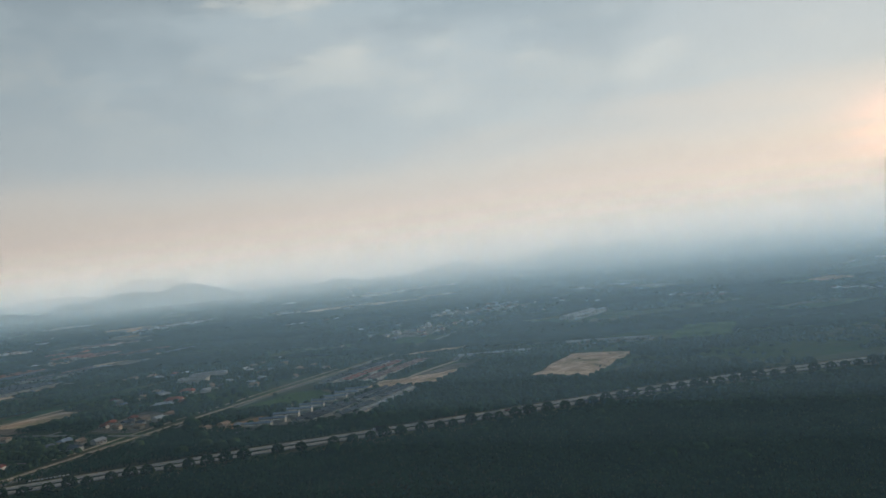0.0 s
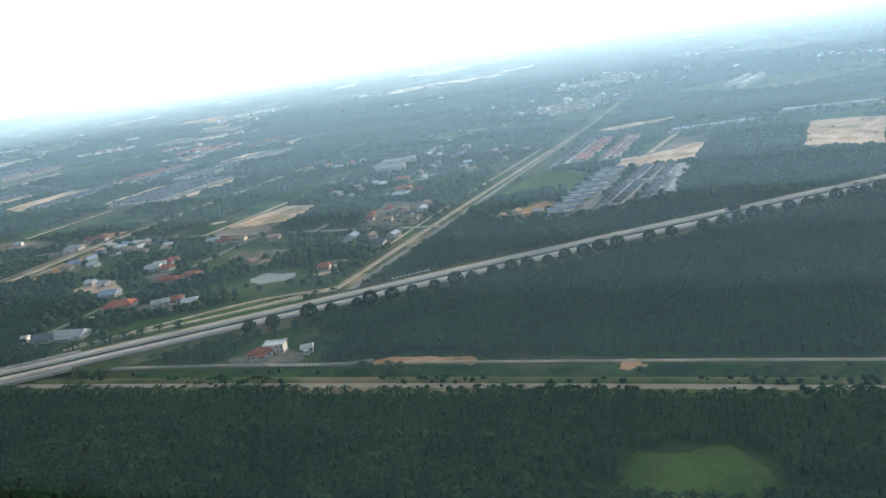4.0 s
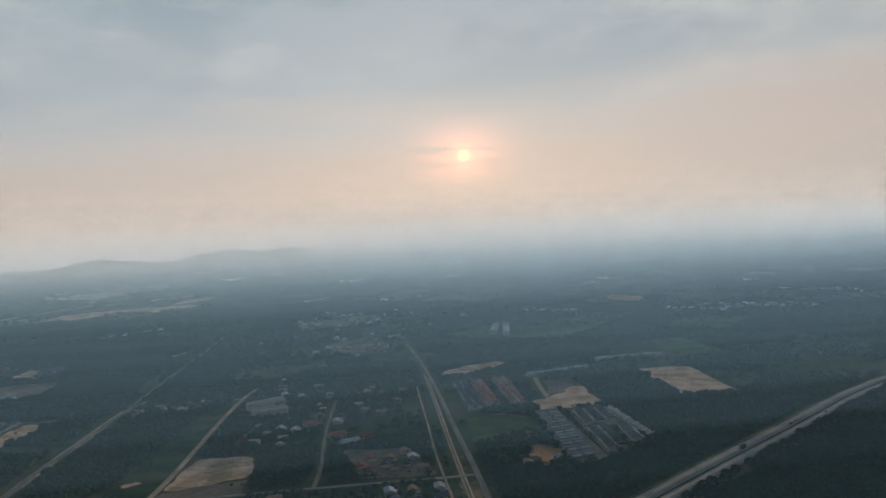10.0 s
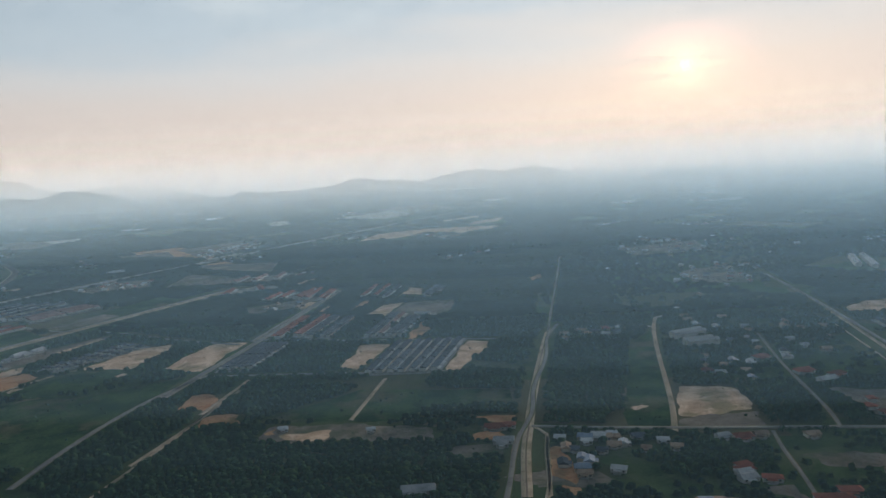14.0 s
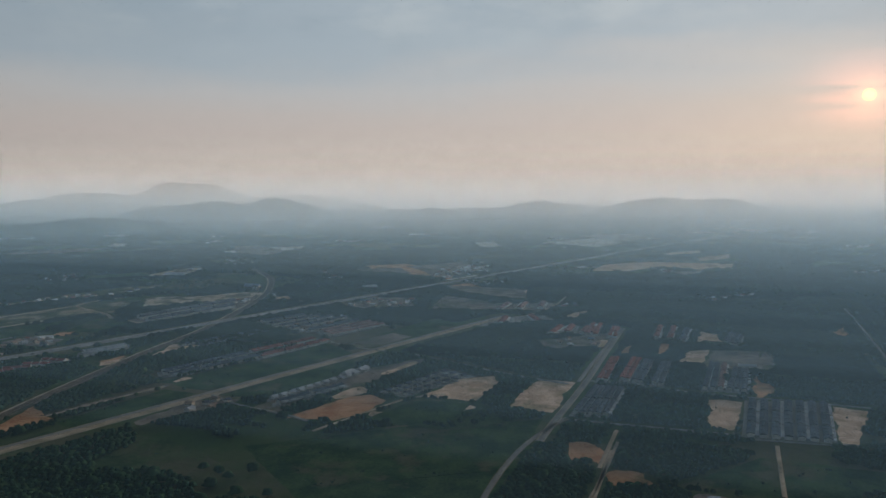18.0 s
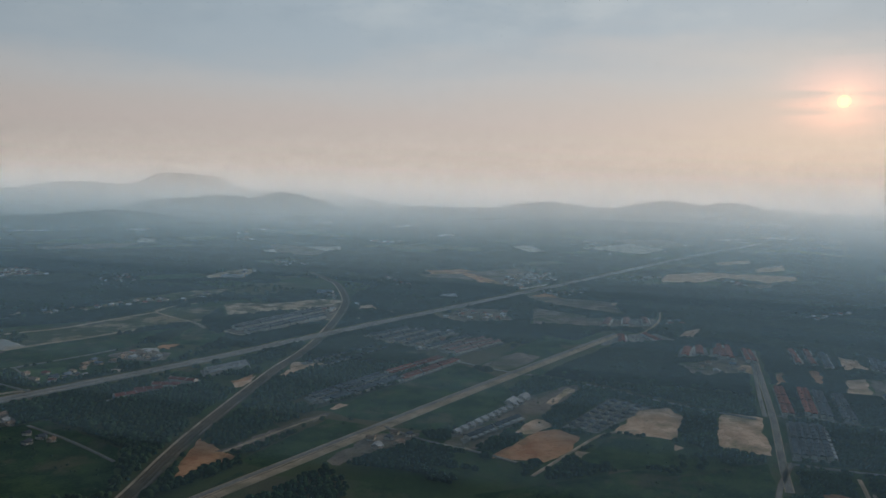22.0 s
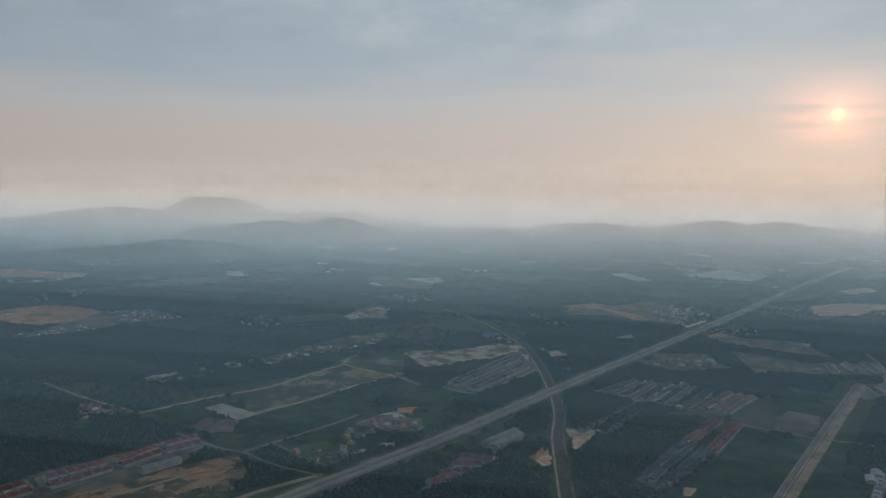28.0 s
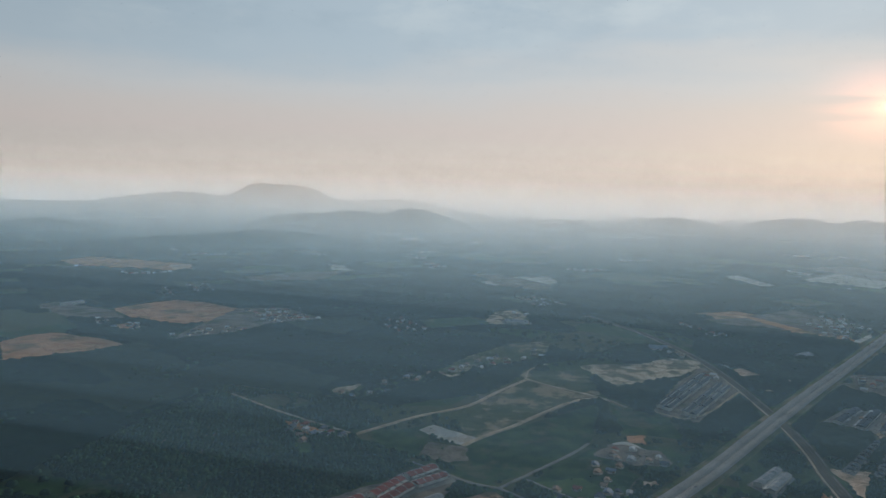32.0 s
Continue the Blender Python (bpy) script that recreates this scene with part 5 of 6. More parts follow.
patch('clay', [(-374, 1718), (-331, 1757), (-357, 1689), (-397, 1649)])
# far plots
patch('clay', [(-2930, 2778), (-2884, 2858), (-2816, 2938), (-2728, 2910), (-2611, 2820), (-2585, 2735), (-2625, 2634), (-2689, 2567), (-2755, 2603), (-2841, 2654)])
patch('lot', [(-3149, 2802), (-3118, 2864), (-2921, 2752), (-2840, 2631), (-2987, 2636)])
patch('clay', [(-3004, 2355), (-2970, 2430), (-2934, 2459), (-2809, 2398), (-2724, 2337), (-2789, 2263), (-2863, 2208), (-2908, 2172)])
patch('clay', [(-2839, 2557), (-2801, 2598), (-2773, 2529), (-2802, 2492)])
patch('lot', [(-2611, 2820), (-2493, 2846), (-2347, 2683), (-2477, 2591), (-2546, 2474), (-2661, 2389), (-2662, 2475)])
village(30, 211, [(-2600, 2804), (-2488, 2818), (-2365, 2688), (-2480, 2606)])
village(10, 212, [(-2686, 2472), (-2578, 2551), (-2518, 2523), (-2652, 2401)])
estate('shed', 1, [(-3073, 2785), (-3030, 2838), (-3038, 2866), (-3085, 2811)])
patch('clay', [(-3552, 3821), (-3498, 4014), (-3287, 3950), (-3043, 3834), (-2953, 3640), (-3039, 3605), (-3382, 3679)])
patch('sand', [(-3089, 3763), (-3017, 3819), (-2955, 3640), (-3025, 3626)])
village(10, 213, [(-2927, 2660), (-2745, 2533), (-2748, 2466), (-2896, 2550)])
patch('lot', [(-2740, 3479), (-2542, 3653), (-2375, 3724), (-2472, 3436), (-2671, 3340)])
patch('pale', [(-2499, 3936), (-2414, 3913), (-2354, 3728), (-2444, 3747)])
patch('pale', [(-1901, 3457), (-1796, 3647), (-1589, 3698), (-1589, 3510), (-1736, 3358), (-1837, 3348)])
patch('rubble', [(-1942, 2710), (-1901, 2847), (-1831, 2907), (-1815, 2791), (-1842, 2649), (-1925, 2655)])
estate('white', 2, [(-1894, 2684), (-1827, 2663), (-1822, 2707), (-1888, 2728)])
village(6, 214, [(-1899, 2888), (-1809, 2871), (-1828, 2655), (-1910, 2669)])
patch('clay', [(-1316, 2900), (-1157, 2964), (-1069, 2819), (-1007, 2703), (-1032, 2524), (-1129, 2611), (-1232, 2754)])
village(22, 215, [(-1047, 2860), (-868, 2884), (-878, 2699), (-1091, 2526)])
patch('pale', [(-1045, 2543), (-933, 2650), (-960, 2598), (-1054, 2511)])
patch('lot', [(-1150, 2885), (-941, 3027), (-942, 2710), (-1067, 2582)])
patch('sand', [(-580, 2711), (-485, 2895), (-314, 2969), (-197, 2927), (-48, 2880), (-122, 2727), (-242, 2717), (-349, 2788), (-467, 2699)])
patch('sand', [(-155, 3272), (49, 3389), (-19, 3238), (-198, 3136)])
patch('sand', [(-87, 3086), (109, 3235), (9, 3049), (-127, 2980)])
patch('lot', [(-329, 2691), (-230, 2676), (-310, 2573), (-354, 2585)])
patch('pale', [(-552, 3783), (-222, 4073), (-131, 3780), (-336, 3572)])
patch('lot', [(-286, 4281), (70, 4441), (106, 4021), (-175, 3853)])
village(30, 216, [(-1057, 2775), (-882, 2997), (-892, 2678), (-1041, 2566)])
village(20, 217, [(-533, 3943), (52, 4029), (-89, 3562), (-574, 3499)])
patch('lot', [(-1909, 3730), (-1780, 3720), (-1632, 3474), (-1668, 3252), (-1801, 3337)])
patch('lot', [(-1062, 2409), (-856, 2324), (-878, 2113), (-1027, 2267)])
patch('lot', [(-1328, 2127), (-1165, 2175), (-1139, 2052), (-1264, 2032)])
patch('lot', [(-1070, 2095), (-931, 2098), (-859, 1960), (-1028, 1999)])
patch('pale', [(-844, 3840), (-738, 3920), (-735, 3550), (-830, 3517)])
patch('lot', [(-1330, 2816), (-1173, 2845), (-1142, 2675), (-1290, 2710)])
patch('lot', [(-22, 2024), (222, 2051), (148, 1887), (-52, 1853)])
village(22, 218, [(5, 2076), (269, 2096), (130, 1836), (-62, 1861)])
village(10, 219, [(-49, 1690), (60, 1613), (-53, 1442), (-117, 1559)])
patch('lot', [(-89, 1625), (33, 1631), (-53, 1442), (-134, 1494)])
# unbroken forest
DENSE.append([(-1886, 1426), (-1814, 1472), (-1704, 1552), (-1658, 1568), (-1641, 1492), (-1689, 1330), (-1695, 1253), (-1725, 1267), (-1839, 1369)])
DENSE.append([(-1201, 1594), (-1087, 1751), (-1001, 1838), (-918, 1726), (-952, 1608), (-956, 1524), (-1045, 1482), (-1139, 1546)])
DENSE.append([(-1258, 1374), (-1167, 1496), (-1121, 1474), (-1207, 1360)])
DENSE.append([(-1582, 1573), (-1431, 1754), (-1346, 1727), (-1446, 1611), (-1541, 1491), (-1572, 1444), (-1614, 1482)])
DENSE.append([(-1639, 1331), (-1594, 1518), (-1549, 1450), (-1506, 1441), (-1614, 1315)])
DENSE.append([(-1540, 1877), (-1458, 1863), (-1443, 1800), (-1552, 1716)])
DENSE.append([(-1492, 2416), (-1353, 2743), (-1111, 2678), (-1059, 2488), (-1331, 2175), (-1479, 2259)])
DENSE.append([(-2770, 2254), (-2645, 2737), (-2351, 2661), (-2039, 2361), (-2082, 2199), (-2280, 2048), (-2346, 1912), (-2440, 2013), (-2466, 1589)])
DENSE.append([(-2891, 2139), (-2708, 2350), (-2496, 2479), (-2327, 2608), (-2170, 2462), (-2045, 2356), (-2214, 2108), (-2349, 1988), (-2238, 1819), (-2338, 1925), (-2441, 1982), (-2458, 1738), (-2368, 1680), (-2424, 1589), (-2592, 1568)])
DENSE.append([(-1743, 1821), (-1681, 1886), (-1660, 1849), (-1733, 1749)])
DENSE.append([(-1665, 1702), (-1602, 1777), (-1622, 1670), (-1661, 1628)])
DENSE.append([(-930, 1219), (-856, 1363), (-786, 1327), (-843, 1188)])
DENSE.append([(-543, 1581), (-300, 1870), (-477, 1421), (-579, 1276), (-683, 1314)])
DENSE.append([(-1331, 2013), (-1198, 1985), (-1015, 1943), (-1116, 1914), (-1244, 1797), (-1311, 1867)])
DENSE.append([(-898, 2133), (-720, 2369), (-368, 2684), (-143, 2542), (-644, 1804), (-782, 1879), (-852, 1969), (-780, 2147)])
DENSE.append([(-1194, 1949), (-876, 1858), (-322, 2139), (-507, 1311), (-659, 1086), (-799, 1160), (-938, 1034), (-1027, 1044)])
DENSE.append([(-705, 2084), (-359, 2618), (301, 2971), (-605, 1701), (-684, 1867)])
DENSE.append([(-55, 843), (63, 1097), (175, 1079), (137, 807), (89, 719)])
DENSE.append([(-249, 2082), (-60, 2080), (-331, 1413), (-479, 1341)])
# fields
road('dirt', 4, [(-563, 551), (-496, 564), (-441, 580), (-396, 596), (-380, 597)])
patch('field', [(-1832, 1165), (-1912, 1341), (-1839, 1390), (-1723, 1292), (-1695, 1164)])
barriers(12, [(-399, 464), (-369, 457)], 0.62)
barriers(14, [(-434, 568), (-402, 576)])
barriers(10, [(-336, 593), (-310, 601)])
patch('field', [(-1350, 1160), (-1165, 1218), (-1040, 1145), (-1113, 981), (-1269, 1004)])
patch('field', [(-1319, 1150), (-1013, 1233), (-1077, 1075), (-1260, 1045)])
patch('clay', [(-1002, 1147), (-971, 1145), (-980, 1100), (-1013, 1097)])
road('dirt', 4, [(-937, 1186), (-987, 1073)])
road('dirt', 4, [(-781, 1124), (-840, 993)])
road('dirt', 3, [(-1040, 951), (-990, 1049), (-947, 1147)])
patch('meadow', [(-542, 557), (-530, 589), (-395, 593), (-414, 569), (-507, 559)])
village(20, 52, [(-1422, 1954), (-1285, 1936), (-1282, 1794), (-1384, 1782)])
village(10, 54, [(-105, 1802), (179, 1880), (-2, 1436), (-209, 1402)])

# ---- hills: place, height, half width, half depth ----
HILLS = [
    (-2699, 7318, 30, 900, 500),
    (-157, 7598, 21, 1484, 500),
    (1271, 8100, 12, 1382, 500),
    (2758, 7295, 12, 1523, 500),
    (3952, 7298, 12, 1252, 500),
    (-3456, 6768, 12, 1214, 500),
    (-972, 6932, 12, 994, 500),
    (78, 7171, 30, 931, 500),
    (1488, 7252, 30, 1050, 500),
    (2030, 6611, 23, 869, 500),
    (3332, 5590, 12, 1026, 500),
    (-1858, 7364, 12, 1086, 500),
    (4286, 5272, 12, 1278, 500),
    (-2330, 6250, 112, 760, 300),
    (-2750, 6350, 88, 640, 300),
    (-3620, 9560, 262, 1000, 420),
    (-4500, 9250, 150, 1500, 420),
    (-2600, 9700, 120, 1300, 420),
    (-4277, 7994, 75, 1892, 500),
    (420, 8022, 62, 830, 500),
    (120, 7200, 100, 700, 400),
    (1390, 7063, 99, 894, 500),
    (1653, 5571, 12, 692, 500),
    (-2333, 7857, 75, 511, 500),
    (616, 8226, 45, 1136, 500),
    (-3020, 4800, 75, 980, 350),
    (-2391, 4947, 12, 572, 500),
    (-4953, 8421, 59, 1768, 500),
    (1703, 7303, 12, 1484, 500),
    (-5635, 4408, 35, 307, 191),
    (-7462, 6632, 53, 533, 219),
    (-5608, 5307, 24, 289, 218),
    (-6505, 7088, 53, 546, 214),
    (-5989, 6596, 50, 566, 338),
    (-5744, 6692, 48, 437, 212),
    (-4342, 5468, 59, 570, 278),
    (-5649, 8033, 42, 576, 332),
    (-4410, 6746, 43, 409, 209),
    (-4814, 8106, 18, 267, 292),
    (-4091, 7370, 38, 376, 359),
    (-3659, 7089, 25, 484, 229),
    (-3679, 8326, 31, 456, 342),
    (-2742, 6107, 27, 533, 290),
    (-2676, 7103, 24, 419, 187),
    (-2563, 9147, 60, 521, 352),
    (-2138, 7065, 60, 536, 253),
    (-1605, 8298, 53, 358, 214),
    (-1368, 6616, 34, 605, 239),
    (-1226, 6302, 24, 539, 245),
    (-876, 6488, 62, 406, 217),
    (-692, 6335, 24, 500, 206),
    (-295, 7834, 28, 619, 202),
    (379, 8745, 35, 615, 265),
    (375, 7455, 18, 405, 224),
    (1311, 8746, 39, 261, 225),
    (792, 6627, 27, 571, 205),
    (1774, 8962, 42, 616, 252),
    (2146, 7801, 53, 525, 268),
    (1550, 6370, 56, 582, 346),
    (2572, 7618, 53, 487, 326),
    (2952, 7410, 48, 349, 346),
    (2301, 5431, 62, 605, 300),
    (3841, 7872, 22, 608, 300),
    (2690, 5561, 45, 460, 314),
    (3254, 5349, 17, 591, 182),
    (3210, 4908, 53, 539, 338),
    (5192, 6708, 25, 498, 239),
    (5297, 6069, 38, 444, 184),
    (4825, 5656, 39, 569, 289),
    (4452, 4849, 52, 443, 181),
    (6128, 5330, 20, 451, 248),
    (4803, 4062, 27, 430, 353),
    (4247, 3653, 45, 577, 272),
    (6721, 4575, 52, 274, 338),
    (5115, 3454, 55, 406, 323),
]

# ---- trees ----
ALONG, ACROSS = Vector((-0.9425, 0.334)), Vector((0.334, 0.9425))      # along and away from the flight line


def free(px, py, extra=0.0):
    """Points that no plot, house or road keeps clear of trees."""
    ok = np.ones(len(px), bool)
    for poly, grow in CLEAR:
        p = np.array(poly, float)
        r = grow + extra + 1
        pick = np.where(ok & (px > p[:, 0].min() - r) & (px < p[:, 0].max() + r) & (py > p[:, 1].min() - r) & (py < p[:, 1].max() + r))[0]
        if len(pick):
            ok[pick] &= ~inside(poly, px[pick], py[pick], grow + extra)
    for line, reach in LINES:
        ok &= ~near_line(line, px, py, reach + extra)
    return ok


def wave(x, y, s):
    """Smooth plan noise from a few crossed waves, about -1 to 1."""
    return (np.sin(x / s + 1.3 * np.sin(y / (s * 1.7))) + np.sin(y / (s * 0.8) + 1.1 * np.sin(x / (s * 1.4) + 2)) + np.sin((x + y) / (s * 1.3) + 0.7)) / 3


def scatter(template, faces, x, y, z, size, turn):
    """One mesh of many copies of a template."""
    c, s = np.cos(turn), np.sin(turn)
    tx, ty, tz = template.T
    n, k = len(x), len(template)
    v = np.empty((n, k, 3), "f")
    v[..., 0] = x[:, None] + size[:, None] * (c[:, None] * tx - s[:, None] * ty)
    v[..., 1] = y[:, None] + size[:, None] * (s[:, None] * tx + c[:, None] * ty)
    v[..., 2] = z[:, None] + size[:, None] * tz
    f = (np.arange(n)[:, None, None] * k + np.asarray(faces)[None]).reshape(-1, np.shape(faces)[1])
    return v.reshape(-1, 3), f


def palm_template(fronds, rng):
    """A crown of arching fronds about 9 m across, its heart at 4 m."""
    v, f = [], []
    for i in range(fronds):
        a = 2 * math.pi * i / fronds * 1.618 * 2 + rng.uniform(-0.25, 0.25)
        rise = rng.uniform(0.1, 1.25)
        reach = 5.6 - rise * 1.1
        b = len(v)
        for r, w, h in ((0.06, 0.25, 0.2), (0.5, 0.62, 1.15 * rise + 0.1), (1.0, 0.16, -2.1 + rise * 1.5)):
            cx, cy, cz = math.cos(a) * r * reach, math.sin(a) * r * reach, 4.0 + h
            v += [(cx - math.sin(a) * w, cy + math.cos(a) * w, cz - 0.3), (cx + math.sin(a) * w, cy - math.cos(a) * w, cz - 0.3)]
        for k in range(2):
            f.append((b + 2 * k, b + 2 * k + 1, b + 2 * k + 3, b + 2 * k + 2))
    for i in range(3):
        a0, a1 = 2 * math.pi * i / 3, 2 * math.pi * (i + 1) / 3
        b = len(v)
        v += [(math.cos(a0) * 0.4, math.sin(a0) * 0.4, -0.3), (math.cos(a1) * 0.4, math.sin(a1) * 0.4, -0.3), (math.cos(a1) * 0.3, math.sin(a1) * 0.3, 4.1), (math.cos(a0) * 0.3, math.sin(a0) * 0.3, 4.1)]
        f.append((b, b + 1, b + 2, b + 3))
    return np.array(v), f


def crown_template(rng, sides=5):
    """A small uneven tree crown, round on top, reaching down near the ground."""
    v, f = [], []
    for r, z in ((1.0, 1.7), (0.7, 4.4)):
        for i in range(sides):
            a, k = 2 * math.pi * (i + 0.5 * (z > 3)) / sides, rng.uniform(0.75, 1.25)
            v.append((math.cos(a) * 4.2 * r * k, math.sin(a) * 4.2 * r * k, z + rng.uniform(-0.6, 0.6)))
    v.append((0, 0, 5.5))
    for i in range(sides):
        p, q = i, (i + 1) % sides
        f += [(p, q, q + sides), (p, q + sides, p + sides), (sides + p, sides + q, 2 * sides)]
    return np.array(v), f


def grid_of(s0, s1, d0, d1, step, rng, jitter):
    """Staggered points in the band from d0 to d1 away from the flight line."""
    s, d = np.meshgrid(np.arange(s0, s1, step), np.arange(d0, d1, step * 0.866))
    s = s + (np.arange(len(s)) % 2)[:, None] * step / 2
    s, d = s.ravel() + rng.normal(0, jitter, s.size), d.ravel() + rng.normal(0, jitter, d.size)
    return s * ALONG.x + d * ACROSS.x, s * ALONG.y + d * ACROSS.y


def plant(name, label, category, template, x, y, size, rng, material, pieces=1):
    v, f = scatter(*template, x, y, np.zeros(len(x)), size, rng.uniform(0, 6.28, len(x)))
    tagged(new(name, mesh(name, v, f, material)), label, category, kind="stuff")


def thin(x, y, rng):
    """Fewer trees round village houses and in open spots."""
    keep = np.ones(len(x), bool)
    for poly in SPARSE:
        pick = inside(poly, x, y, 10)
        keep &= ~pick | (rng.random(len(x)) < 0.85 * (0.85 + 0.8 * wave(x, y, 31)))
    return keep


def woods():
    rng, r2 = np.random.default_rng(5), random.Random(5)
    # oil palms seen close by in the first quarter
    x, y = grid_of(-750, 850, 100, 640, 7.4, rng, 0.6)
    ok = free(x, y, 1.0)
    for poly in SPARSE:
        ok &= ~inside(poly, x, y, 10)
    x, y = x[ok], y[ok]
    for k in range(3):
        some = slice(k, None, 3)
        plant("palm_plantation", "dense rows of dark green oil palms", "palms", palm_template(15, r2), x[some], y[some], rng.uniform(0.85, 1.2, len(x[some])), rng, "palm")
    # mixed trees in the middle distance
    x, y = grid_of(-1000, 3000, 250, 1100, 7.0, rng, 1.3)
    d = x * ACROSS.x + y * ACROSS.y
    s = x * ALONG.x + y * ALONG.y
    among = np.zeros(len(x), bool)
    for poly in SPARSE:
        among |= inside(poly, x, y, 10)
    ok = ((d > 640) | (s > 845) | among) & free(x, y, 1.0)
    x, y, d, s = x[ok], y[ok], d[ok], s[ok]
    pick = thin(x, y, rng) & ~(cleared(x, y) & (d > 750) & (rng.random(len(x)) < 0.9)) & (wave(x, y, 85) + 0.5 * wave(x, y, 23) > np.where((d < 700) & (s > 845), -0.4, -0.75))
    x, y = x[pick], y[pick]
    for k in range(4):
        some = slice(k, None, 4)
        plant("woodland", "dark green plantation trees and palms", "trees", crown_template(r2, 5), x[some], y[some], rng.uniform(0.7, 1.15, len(x[some])), rng, "leaf")
    # single taller trees standing over the plantations
    x, y = grid_of(-1000, 3200, 500, 2600, 34.0, rng, 12.0)
    ok = free(x, y, 3.0) & (wave(x, y, 60) > 0.05)
    x, y = x[ok], y[ok]
    plant("woodland", "scattered taller trees over the plantations", "trees", crown_template(r2, 7), x, y, rng.uniform(1.2, 1.8, len(x)), rng, "leaf")
    # bushes strewn over the open plots, in loose clumps
    xs, ys, zs = [], [], []
    for poly, share in OPEN:
        p = np.array(poly, float)
        lo, hi = p.min(0), p.max(0)
        n = int(min(900, (hi - lo).prod() / 42))
        a, b = rng.uniform(lo[0], hi[0], n), rng.uniform(lo[1], hi[1], n)
        ok = inside(poly, a, b, -3) & (rng.random(n) < share * (1 + 2.2 * wave(a, b, 17)))
        for line, reach in LINES:
            ok &= ~near_line(line, a, b, reach)
        xs.append(a[ok]), ys.append(b[ok])
    x, y = np.concatenate(xs), np.concatenate(ys)
    plant("bushes", "low dark green bushes strewn over open ground", "bushes", crown_template(r2, 5), x, y, rng.uniform(0.2, 0.5, len(x)), rng, "leaf")
    # bushes on the river banks
    a = rng.integers(0, len(RIVER) - 1, 800)
    d = RIVER[a + 1] - RIVER[a]
    side = rng.choice((-1, 1), 800) * rng.uniform(2.8, 8, 800) / np.hypot(*d.T)
    x, y = RIVER[a, 0] - d[:, 1] * side + rng.normal(0, 5, 800) * np.sign(d[:, 0]), RIVER[a, 1] + d[:, 0] * side
    keep = wave(x, y, 14) > -0.1
    plant("bank_bushes", "low green bushes along the river bank", "bushes", crown_template(r2, 6), x[keep], y[keep], rng.uniform(0.18, 0.5, keep.sum()), rng, "leaf")
    # far forest as one canopy
    canopy(-1500, 3800, 1100, 1900, 6.5, rng, 1.4)
    canopy(-1500, 3800, 1893, 2700, 9.0, rng, 1.8)
    canopy(-3600, 7200, 2690, 3600, 14.0, rng, 2.2)
    canopy(-3600, -1490, 600, 2700, 20.0, rng, 2.2)
    canopy(3790, 7200, 600, 2700, 20.0, rng, 2.2)
    canopy(2990, 3800, 250, 1105, 9.0, rng, 1.6)
    canopy(-1500, -990, 100, 1105, 9.0, rng, 1.6)
    canopy(-5500, 9000, 3590, 5500, 30.0, rng, 2.6)
    canopy(-8000, 12000, 5480, 10500, 75.0, rng, 3.0)
    canopy(-3600, 7200, -1500, 90, 40.0, rng, 2.0)


def cleared(x, y):
    """Rectangular clearings laid out square to the roads, none in the unbroken forest."""
    u, v = (x * 0.883 + y * 0.469) / 210, (y * 0.883 - x * 0.469) / 130
    u = u + 0.12 * wave(x, y, 90)
    h = np.sin(np.floor(u) * 12.9898 + np.floor(v) * 78.233) * 43758.5453
    res = (h - np.floor(h)) < 0.13
    for poly in DENSE:
        res &= ~inside(poly, x, y)
    return res


def canopy(s0, s1, d0, d1, step, rng, rough):
    ns, nd = int((s1 - s0) / step), int((d1 - d0) / step)
    s, d = np.meshgrid(np.linspace(s0, s1, ns), np.linspace(d0, d1, nd))
    s, d = s + rng.uniform(-0.3, 0.3, s.shape) * step, d + rng.uniform(-0.3, 0.3, d.shape) * step
    x, y = (s * ALONG.x + d * ACROSS.x).ravel(), (s * ALONG.y + d * ACROSS.y).ravel()
    z = 5.6 + rng.normal(0, rough, len(x)) + 1.5 * wave(x, y, 150)
    thick = np.zeros(len(x), bool)
    for poly in DENSE:
        thick |= inside(poly, x, y)
    bare = ~free(x, y, 2.0) | ~thick & ((wave(x, y, 190) + 0.25 * wave(x, y, 47) < -0.66) | cleared(x, y))
    for poly in SPARSE:
        bare |= inside(poly, x, y, 8) & (rng.random(len(x)) < 0.6)
    z[bare] = -1.5
    i = (np.arange(nd - 1)[:, None] * ns + np.arange(ns - 1)).ravel()
    f = np.c_[i, i + 1, i + ns + 1, i + ns][:, ::-1]
    f = f[~bare[f].all(1)]
    tagged(new("forest", mesh("forest", np.c_[x, y, z], f, "canopy")), "far dark green forest and plantation canopy", "forest", kind="stuff")


